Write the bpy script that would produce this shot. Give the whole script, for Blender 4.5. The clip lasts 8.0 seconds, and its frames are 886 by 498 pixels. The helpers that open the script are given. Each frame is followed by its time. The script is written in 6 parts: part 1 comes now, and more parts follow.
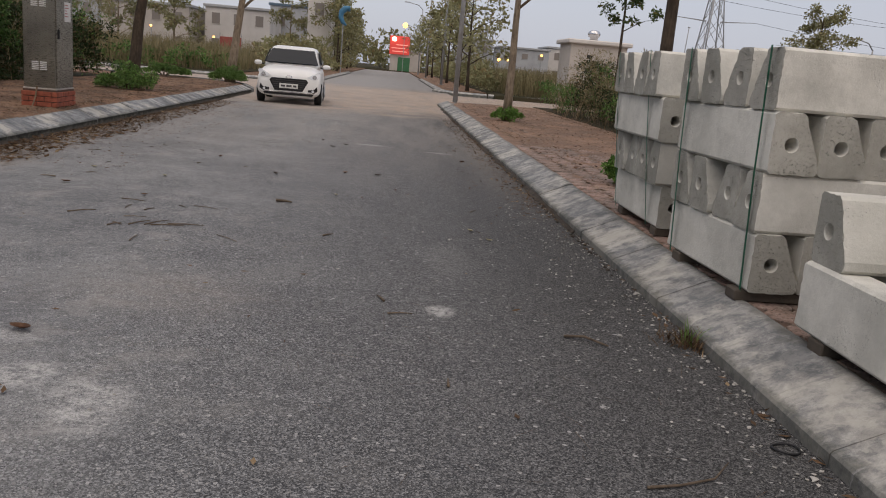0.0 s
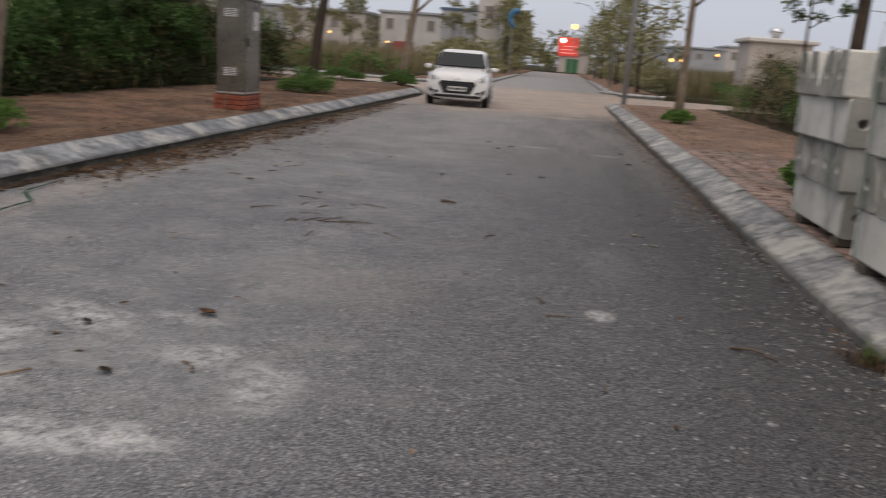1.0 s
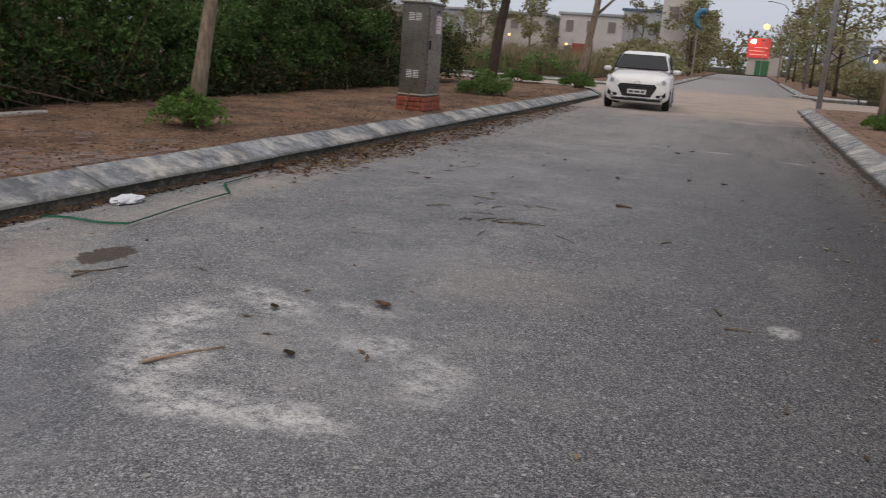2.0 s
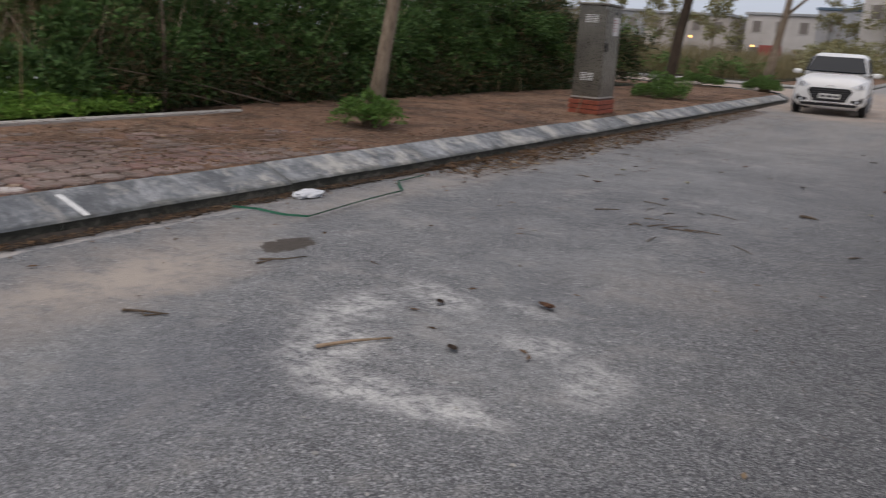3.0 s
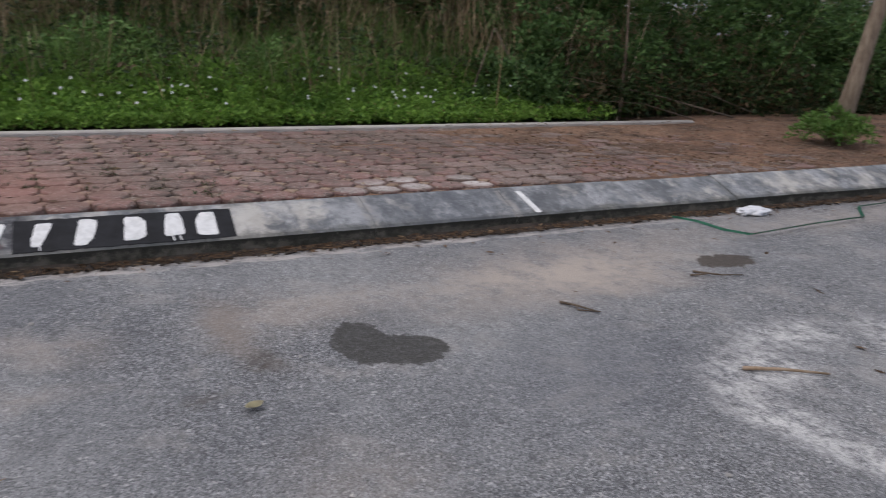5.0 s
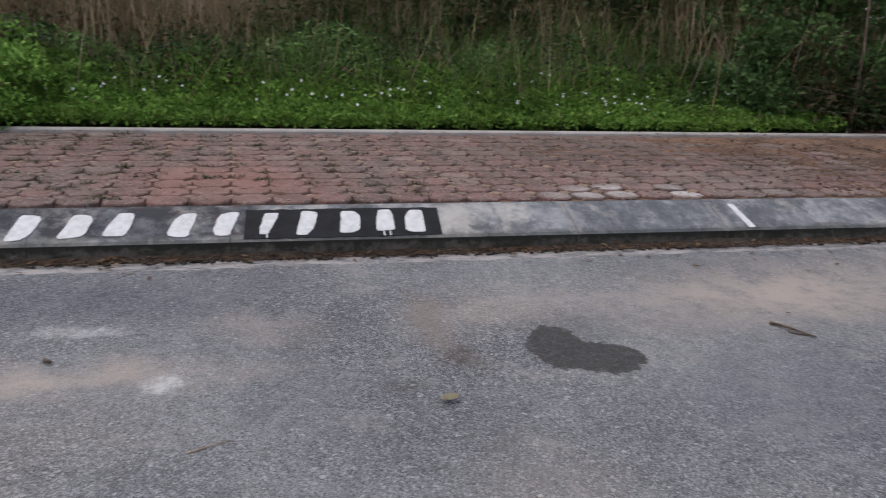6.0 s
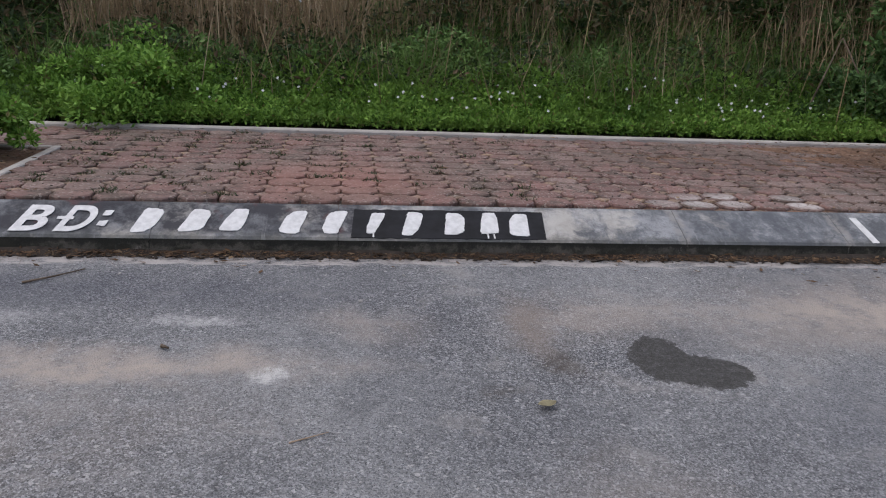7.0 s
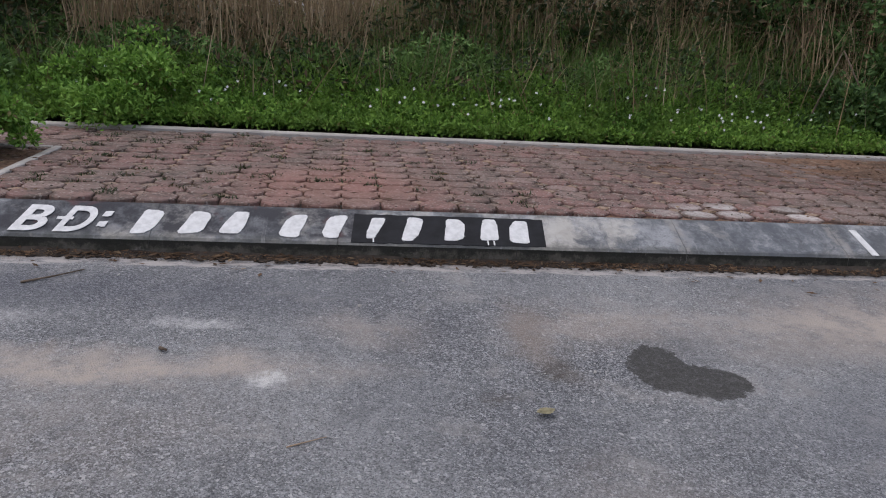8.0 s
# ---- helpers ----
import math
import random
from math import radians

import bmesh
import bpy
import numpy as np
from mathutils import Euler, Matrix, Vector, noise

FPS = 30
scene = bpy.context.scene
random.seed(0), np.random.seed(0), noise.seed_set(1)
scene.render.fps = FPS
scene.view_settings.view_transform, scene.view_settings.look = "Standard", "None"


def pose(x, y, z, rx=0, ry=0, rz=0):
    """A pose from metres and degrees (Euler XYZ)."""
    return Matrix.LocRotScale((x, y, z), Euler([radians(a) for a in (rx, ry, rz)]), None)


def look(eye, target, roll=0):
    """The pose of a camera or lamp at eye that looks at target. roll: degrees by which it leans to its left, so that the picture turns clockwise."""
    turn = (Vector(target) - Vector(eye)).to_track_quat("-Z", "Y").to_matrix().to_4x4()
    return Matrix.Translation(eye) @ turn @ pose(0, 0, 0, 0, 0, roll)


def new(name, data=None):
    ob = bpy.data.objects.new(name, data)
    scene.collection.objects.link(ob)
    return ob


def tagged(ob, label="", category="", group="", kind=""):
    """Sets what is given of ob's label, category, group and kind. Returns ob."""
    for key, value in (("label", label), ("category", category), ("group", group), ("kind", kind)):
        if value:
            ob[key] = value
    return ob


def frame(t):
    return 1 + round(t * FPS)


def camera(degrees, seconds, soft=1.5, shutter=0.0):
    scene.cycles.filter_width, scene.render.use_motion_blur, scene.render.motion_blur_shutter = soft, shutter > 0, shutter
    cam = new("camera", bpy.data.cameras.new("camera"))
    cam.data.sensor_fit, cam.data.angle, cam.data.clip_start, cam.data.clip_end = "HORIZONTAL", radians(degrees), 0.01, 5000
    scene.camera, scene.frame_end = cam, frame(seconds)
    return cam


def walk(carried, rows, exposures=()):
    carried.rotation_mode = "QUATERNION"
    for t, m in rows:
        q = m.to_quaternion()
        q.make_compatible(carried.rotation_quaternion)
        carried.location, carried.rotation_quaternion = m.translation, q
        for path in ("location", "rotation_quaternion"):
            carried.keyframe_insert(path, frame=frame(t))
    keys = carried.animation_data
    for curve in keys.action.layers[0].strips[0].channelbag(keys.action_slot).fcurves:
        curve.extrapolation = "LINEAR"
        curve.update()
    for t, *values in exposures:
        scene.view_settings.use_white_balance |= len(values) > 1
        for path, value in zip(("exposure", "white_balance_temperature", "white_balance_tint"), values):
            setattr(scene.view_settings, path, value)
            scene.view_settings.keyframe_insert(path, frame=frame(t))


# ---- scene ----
cam = camera(56.4, 8.0, 1.05, 0.4)
PATH = [
    (0, (-0.571, 0.659, 1.288), (-0.415, 2.607, 0.86), 5.0),
    (0.5, (-0.57, 0.655, 1.293), (-0.467, 2.605, 0.863), 4.9),
    (1, (-0.567, 0.625, 1.295), (-0.8, 2.558, 0.841), 4.3),
    (1.5, (-0.57, 0.608, 1.294), (-1.076, 2.484, 0.82), 4.1),
    (1.7, (-0.573, 0.609, 1.296), (-1.134, 2.469, 0.819), 4.0),
    (2.8, (-0.579, 0.599, 1.277), (-1.465, 2.324, 0.789), 4.0),
    (3, (-0.571, 0.592, 1.285), (-1.56, 2.258, 0.788), 3.7),
    (3.5, (-0.558, 0.571, 1.288), (-1.806, 2.049, 0.778), 3.3),
    (4, (-0.545, 0.566, 1.295), (-1.959, 1.882, 0.776), 3.1),
    (4.5, (-0.533, 0.554, 1.29), (-2.103, 1.677, 0.766), 2.8),
    (5, (-0.531, 0.538, 1.293), (-2.219, 1.469, 0.762), 2.8),
    (6.3, (-0.504, 0.517, 1.286), (-2.39, 0.906, 0.748), 2.4),
    (6.5, (-0.502, 0.519, 1.284), (-2.398, 0.862, 0.746), 2.4),
    (7, (-0.497, 0.523, 1.295), (-2.407, 0.761, 0.753), 2.5),
    (7.5, (-0.503, 0.519, 1.294), (-2.417, 0.743, 0.757), 3.0),
    (8, (-0.5, 0.515, 1.294), (-2.414, 0.757, 0.766), 3.4),
]
walk(cam, [(t, look(eye, target, roll)) for t, eye, target, roll in PATH],
     [(0, 0.27, 7200, 15), (1.5, 0.29, 7050, 14), (3.0, 0.27, 6800, 14), (3.5, 0.28, 6700, 14), (4.1, 0.38, 6600, 14), (5, 0.44, 6500, 15), (8, 0.41, 6370, 16)])

# ---- daylight: overcast dusk ----
world = bpy.data.worlds.new("dusk_sky")
scene.world = world
world.use_nodes = True
wn, wl = world.node_tree.nodes, world.node_tree.links
sky = wn.new("ShaderNodeTexSky")
sky.sky_type, sky.sun_disc = "NISHITA", False
sky.sun_elevation, sky.sun_rotation = radians(24), radians(150)
sky.air_density, sky.dust_density, sky.ozone_density = 1.0, 2.5, 2.0
cloud = wn.new("ShaderNodeMix")
cloud.data_type = "RGBA"
cloud.inputs[0].default_value = 0.75
cloud.inputs[7].default_value = (5.1, 5.75, 7.15, 1)
wl.new(sky.outputs[0], cloud.inputs[6])
wl.new(cloud.outputs[2], wn["Background"].inputs[0])
wn["Background"].inputs[1].default_value = 0.093
sun = new("sun", bpy.data.lights.new("sun", "SUN"))
sun.data.energy, sun.data.angle, sun.data.color = 1.5, radians(85), (1.0, 0.935, 0.83)
sun.matrix_world = look((0, 0, 30), (5, 9, 0))

# ---- node helpers ----
class Nodes:
    """A material and short ways to add nodes to it."""

    def __init__(self, name, rough=0.8, metal=0.0, spec=0.3):
        self.m = bpy.data.materials.new(name)
        self.m.use_nodes = True
        self.t = self.m.node_tree
        self.b = self.t.nodes["Principled BSDF"]
        self.put(self.b.inputs["Roughness"], rough)
        self.put(self.b.inputs["Metallic"], metal)
        self.put(self.b.inputs["Specular IOR Level"], spec)

    def put(self, socket, v):
        if isinstance(v, bpy.types.NodeSocket):
            self.t.links.new(v, socket)
        elif isinstance(v, tuple) and len(v) == 3 and socket.type == "RGBA":
            socket.default_value = (*v, 1)
        else:
            socket.default_value = v

    def add(self, kind, **sets):
        n = self.t.nodes.new(kind)
        for k, v in sets.items():
            setattr(n, k, v)
        return n

    def place(self):
        return self.add("ShaderNodeNewGeometry").outputs["Position"]

    def local(self):
        return self.add("ShaderNodeTexCoord").outputs["Object"]

    def scaled(self, vec, x, y, z):
        n = self.add("ShaderNodeMapping")
        self.put(n.inputs[0], vec)
        n.inputs[3].default_value = (x, y, z)
        return n.outputs[0]

    def noise(self, vec, scale, detail=4, rough=0.6, color=False):
        n = self.add("ShaderNodeTexNoise")
        self.put(n.inputs["Vector"], vec)
        n.inputs["Scale"].default_value, n.inputs["Detail"].default_value, n.inputs["Roughness"].default_value = scale, detail, rough
        return n.outputs["Color" if color else "Fac"]

    def cells(self, vec, scale, out="Color", feature="F1"):
        n = self.add("ShaderNodeTexVoronoi", feature=feature)
        self.put(n.inputs["Vector"], vec)
        n.inputs["Scale"].default_value = scale
        return n.outputs[out]

    def ramp(self, v, a, b, lo=0.0, hi=1.0):
        n = self.add("ShaderNodeMapRange", interpolation_type="SMOOTHSTEP")
        self.put(n.inputs[0], v)
        for i, x in enumerate((a, b, lo, hi)):
            n.inputs[i + 1].default_value = x
        return n.outputs[0]

    def math(self, op, a, b=0.0):
        n = self.add("ShaderNodeMath", operation=op)
        self.put(n.inputs[0], a)
        self.put(n.inputs[1], b)
        return n.outputs[0]

    def mix(self, fac, a, b, blend="MIX"):
        n = self.add("ShaderNodeMix", data_type="RGBA", blend_type=blend)
        self.put(n.inputs[0], fac)
        self.put(n.inputs[6], a)
        self.put(n.inputs[7], b)
        return n.outputs[2]

    def spot(self, vec, cx, cy, rx, ry, turn=0.0, soft=0.35):
        """1 inside an ellipse on the ground, 0 outside it."""
        n = self.add("ShaderNodeMapping", vector_type="TEXTURE")
        self.put(n.inputs[0], vec)
        n.inputs[1].default_value, n.inputs[2].default_value, n.inputs[3].default_value = (cx, cy, 0), (0, 0, radians(turn)), (rx, ry, 50)
        d = self.add("ShaderNodeVectorMath", operation="LENGTH")
        self.t.links.new(n.outputs[0], d.inputs[0])
        return self.ramp(d.outputs["Value"], 1 + soft * 0.5, 1 - soft, 0, 1), d.outputs["Value"]

    def warp(self, vec, scale, amount):
        """The place, shifted by a noise, for ragged edges."""
        c = self.noise(vec, scale, 5, 0.65, True)
        n = self.add("ShaderNodeVectorMath", operation="MULTIPLY_ADD")
        self.put(n.inputs[0], c)
        n.inputs[1].default_value = (amount, amount, 0)
        self.put(n.inputs[2], vec)
        k = self.add("ShaderNodeVectorMath", operation="SUBTRACT")
        self.put(k.inputs[0], n.outputs[0])
        k.inputs[1].default_value = (amount / 2, amount / 2, 0)
        return k.outputs[0]

    def island(self):
        return self.add("ShaderNodeNewGeometry").outputs["Random Per Island"]

    def each(self):
        return self.add("ShaderNodeObjectInfo").outputs["Random"]

    def color(self, c):
        self.put(self.b.inputs["Base Color"], c)
        return self

    def bump(self, h, strength, distance):
        n = self.add("ShaderNodeBump")
        n.inputs["Strength"].default_value, n.inputs["Distance"].default_value = strength, distance
        self.put(n.inputs["Height"], h)
        self.t.links.new(n.outputs[0], self.b.inputs["Normal"])
        return self


def plain(name, color, rough=0.6, metal=0.0, vary=0.12, scale=9.0, bump=0.0):
    k = Nodes(name, rough, metal)
    p = k.local()
    n = k.noise(p, scale, 5)
    k.color(k.mix(k.ramp(n, 0.3, 0.75), color, tuple(c * (1 - 2 * vary) for c in color)))
    if bump:
        k.bump(k.noise(p, scale * 8, 4), bump, 0.004)
    return k.m


def asphalt():
    k = Nodes("asphalt", 0.85, 0, 0.22)
    p = k.place()
    grain = k.cells(p, 210)
    stones = k.add("ShaderNodeSeparateColor")
    k.put(stones.inputs[0], k.cells(p, 120))
    sep = k.add("ShaderNodeSeparateColor")
    k.put(sep.inputs[0], grain)
    speck = k.math("MULTIPLY", k.math("POWER", sep.outputs[0], 2.2), k.ramp(k.noise(p, 60, 4, 0.75), 0.26, 0.70, 0.25, 1.0))
    speck = k.math("MAXIMUM", speck, k.math("MULTIPLY", k.math("POWER", stones.outputs[0], 6.0), 0.7))
    dust = k.ramp(k.noise(p, 0.7, 6, 0.62), 0.36, 0.68)
    fine = k.noise(p, 14, 4)
    c = k.mix(speck, (0.040, 0.042, 0.047), (0.50, 0.50, 0.505))
    c = k.mix(k.ramp(stones.outputs[1], 0.955, 0.985, 0, 0.8), c, (0.47, 0.455, 0.44))
    c = k.mix(k.ramp(stones.outputs[2], 0.88, 0.95, 0, 0.75), c, (0.018, 0.018, 0.02))
    chips = k.add("ShaderNodeSeparateColor")
    k.put(chips.inputs[0], k.cells(p, 74))
    bare = k.ramp(sep.outputs[1], 0.15, 0.85, 0.3, 1.0)
    sepx = k.add("ShaderNodeSeparateXYZ")
    k.put(sepx.inputs[0], p)
    worn = k.ramp(sepx.outputs[0], 0.9, -2.8)
    c = k.mix(k.math("MULTIPLY", bare, k.math("MULTIPLY", k.math("ADD", dust, 0.2), k.math("MULTIPLY", k.math("ADD", worn, 0.08), 0.66))), c, (0.285, 0.288, 0.285))
    c = k.mix(k.ramp(fine, 0.45, 0.75, 0, 0.35), c, (0.05, 0.05, 0.052))
    blotch = k.noise(k.warp(p, 1.1, 0.5), 2.3, 6, 0.7)
    c = k.mix(k.ramp(blotch, 0.52, 0.68, 0, 0.26), c, (0.075, 0.077, 0.084))
    c = k.mix(k.math("MULTIPLY", k.ramp(blotch, 0.48, 0.34, 0, 0.45), worn), c, (0.32, 0.305, 0.285))
    big = k.ramp(k.noise(p, 0.55, 4, 0.6), 0.46, 0.66)
    c = k.mix(k.math("MULTIPLY", big, 0.26), c, (0.075, 0.08, 0.092))
    fresh = k.ramp(sepx.outputs[0], -2.3, 0.5)
    c = k.mix(k.math("MULTIPLY", fresh, 0.82), c, k.mix(speck, (0.018, 0.0185, 0.020), (0.27, 0.265, 0.262)))
    c = k.mix(k.ramp(k.math("ADD", sepx.outputs[0], k.math("MULTIPLY", k.noise(p, 2.0, 5, 0.7), 0.8)), 0.2, 1.2, 0, 0.75), c, k.mix(speck, (0.010, 0.010, 0.011), (0.19, 0.187, 0.183)))
    c = k.mix(k.ramp(chips.outputs[0], 0.990, 0.995, 0, 0.7), c, (0.42, 0.41, 0.40))
    c = k.mix(k.ramp(k.noise(p, 9, 9, 0.85), 0.52, 0.64, 0, 0.32), c, (0.05, 0.05, 0.054))
    w = k.warp(p, 2.2, 0.55)
    ww = k.warp(p, 6.0, 0.22)
    grit = k.ramp(k.noise(p, 26, 5, 0.7), 0.30, 0.62)

    def lay(c, mask, color, amount, gritty=True):
        m = k.math("MULTIPLY", mask, amount)
        return k.mix(k.math("MULTIPLY", m, grit) if gritty else m, c, color)

    sand, pale, wet = (0.39, 0.335, 0.285), (0.55, 0.54, 0.52), (0.036, 0.034, 0.030)
    uneven = k.ramp(k.noise(p, 4.5, 7, 0.78), 0.36, 0.58, 0.3, 1.0)
    for cx, cy, rx, ry, turn, amount in (
        (-4.0, 3.2, 0.42, 1.15, 8, 1.0), (-3.85, 3.35, 0.26, 0.5, -10, 0.8), (-3.47, -0.3, 0.17, 0.85, -3, 1.0), (-3.42, -0.2, 0.1, 0.5, 2, 0.8), (-3.98, 1.7, 0.3, 0.5, 12, 0.6), (-4.45, 7.6, 0.3, 4.5, 0, 0.5),
        (-3.85, 0.6, 0.2, 0.3, -30, 0.5), (-3.0, -0.5, 0.5, 0.8, 0, 0.25), (-2.4, 1.4, 0.4, 0.3, 0, 0.3), (-1.7, 5.0, 0.6, 0.5, 0, 0.25), (0.85, 13, 0.25, 6, 0, 0.12),
    ):
        c = lay(c, k.math("MULTIPLY", k.spot(w, cx, cy, rx, ry, turn, 0.9)[0], uneven), sand, amount * 0.85, False)
    wp = k.warp(p, 3.4, 0.34)
    drawn = k.scaled(p, 0.85, 1.0, 1.0)
    pale_grit = k.math("MULTIPLY", k.ramp(k.noise(drawn, 11, 8, 0.85), 0.40, 0.58), k.ramp(k.noise(p, 48, 4, 0.8), 0.34, 0.56, 0.25, 1.0))
    for cx, cy, rx, ry, turn, amount in ((-2.62, 4.05, 0.30, 0.13, -25, 0.7), (-2.86, 3.62, 0.17, 0.36, 5, 0.75), (-2.62, 3.14, 0.22, 0.28, 10, 0.85), (-2.30, 2.88, 0.32, 0.14, 0, 0.85), (-1.90, 2.94, 0.24, 0.13, 15, 0.85),
                                         (-1.93, 3.74, 0.20, 0.15, -20, 0.6), (-1.58, 3.50, 0.15, 0.26, 20, 0.6), (-2.18, 4.16, 0.22, 0.08, 0, 0.45), (-2.2, 3.5, 0.75, 0.7, 0, 0.1)):
        m = k.math("MULTIPLY", k.spot(wp, cx, cy, rx, ry, turn, 0.75)[0], pale_grit)
        c = k.mix(k.math("MULTIPLY", m, amount * 1.2), c, pale)
    for cx, cy, rx, ry, turn, amount in ((-3.34, 0.27, 0.07, 0.09, 0, 0.8), (-0.22, 4.94, 0.10, 0.09, 0, 0.6), (-0.79, 13.75, 0.28, 0.1, 0, 0.45),
                                         (0.2, 13.3, 0.22, 0.1, 0, 0.4), (-0.1, 6.2, 0.2, 0.5, 0, 0.07), (-3.9, -0.1, 0.07, 0.2, 0, 0.5), (-3.95, -1.0, 0.1, 0.25, 0, 0.4)):
        c = lay(c, k.spot(ww, cx, cy, rx, ry, turn, 0.6)[0], pale, amount)
    # cement skirt along the gutter
    edge = k.add("ShaderNodeSeparateXYZ")
    k.put(edge.inputs[0], k.warp(p, 3.5, 0.16))
    skirt = k.math("MULTIPLY", k.math("MULTIPLY", k.ramp(edge.outputs[0], -4.715, -4.735), k.ramp(edge.outputs[0], -4.90, -4.86)), k.ramp(edge.outputs[1], 6.6, 3.2))
    c = k.mix(k.math("MULTIPLY", skirt, k.ramp(k.noise(k.scaled(p, 1.5, 0.5, 1), 7, 6, 0.75), 0.42, 0.56, 0.06, 0.85)), c, (0.42, 0.39, 0.365))
    # darker, cleaner asphalt beside the skirt
    c = k.mix(k.math("MULTIPLY", k.spot(w, -4.33, -0.75, 0.32, 1.3, -4, 0.8)[0], 0.5), c, k.mix(speck, (0.035, 0.038, 0.05), (0.22, 0.225, 0.25)))
    edge = k.add("ShaderNodeSeparateXYZ")
    k.put(edge.inputs[0], ww)
    # earth carried over the crossing
    far_edge = k.add("ShaderNodeSeparateXYZ")
    k.put(far_edge.inputs[0], k.warp(p, 0.55, 9.0))
    earth = k.math("MULTIPLY", k.ramp(far_edge.outputs[1], 20.5, 24.5), k.ramp(edge.outputs[1], 48.0, 38.0))
    c = lay(c, earth, k.mix(k.ramp(k.noise(p, 0.9, 6, 0.7), 0.4, 0.62), (0.54, 0.39, 0.285), (0.38, 0.30, 0.235)), 0.95)
    # asphalt paler beyond the crossing, and gradually from mid street on
    c = k.mix(k.math("MULTIPLY", k.ramp(edge.outputs[1], 40.0, 48.0), 0.6), c, (0.27, 0.265, 0.265))
    c = k.mix(k.math("MULTIPLY", k.math("MULTIPLY", k.ramp(edge.outputs[1], 7.0, 17.0), k.ramp(k.noise(k.scaled(p, 1.6, 0.25, 1), 1.3, 6, 0.7), 0.30, 0.62, 0.25, 1.0)), 0.42), c, (0.31, 0.28, 0.25))
    ws = k.warp(k.warp(p, 7.0, 0.14), 26.0, 0.06)
    c = k.mix(k.math("MULTIPLY", k.spot(w, -2.85, 2.55, 0.45, 0.65, 20, 0.9)[0], 0.45), c, k.mix(speck, (0.055, 0.06, 0.075), (0.20, 0.21, 0.235)))
    wetness = k.math("MAXIMUM", k.spot(ws, -3.47, 1.80, 0.26, 0.13, -8, 0.45)[0], k.spot(ws, -3.34, 1.94, 0.17, 0.20, 0, 0.5)[0])
    wetness = k.ramp(k.math("ADD", wetness, k.math("MULTIPLY", k.math("SUBTRACT", k.noise(p, 15, 6, 0.8), 0.5), 1.3)), 0.36, 0.50)
    wet2 = k.spot(ws, -3.87, 4.3, 0.15, 0.25, 0, 0.5)[0]
    c = k.mix(k.math("MULTIPLY", wetness, k.ramp(k.noise(p, 24, 6, 0.8), 0.32, 0.56, 0.72, 0.98)), c, k.mix(speck, wet, (0.085, 0.082, 0.076)))
    wet2 = k.ramp(k.math("ADD", wet2, k.math("MULTIPLY", k.math("SUBTRACT", k.noise(p, 15, 6, 0.8), 0.5), 1.5)), 0.42, 0.66)
    c = k.mix(k.math("MULTIPLY", wet2, 0.9), c, k.mix(speck, (0.035, 0.027, 0.020), (0.12, 0.095, 0.075)))
    c = lay(c, k.spot(w, -3.8, 1.36, 0.46, 0.11, 4, 0.8)[0], (0.20, 0.16, 0.13), 0.55, False)
    c = lay(c, k.spot(ww, -3.42, 1.36, 0.12, 0.1, 0, 0.8)[0], (0.06, 0.05, 0.04), 0.75)
    c = lay(c, k.spot(ww, -3.18, 1.08, 0.06, 0.07, 0, 0.8)[0], (0.06, 0.05, 0.04), 0.6)
    k.color(c)
    k.put(k.b.inputs["Roughness"], k.mix(wetness, (0.82, 0.82, 0.82), (0.7, 0.7, 0.7)))
    h = k.math("ADD", k.cells(p, 150, "Distance"), k.math("MULTIPLY", fine, 0.6))
    k.bump(h, 0.8, 0.007)
    return k.m


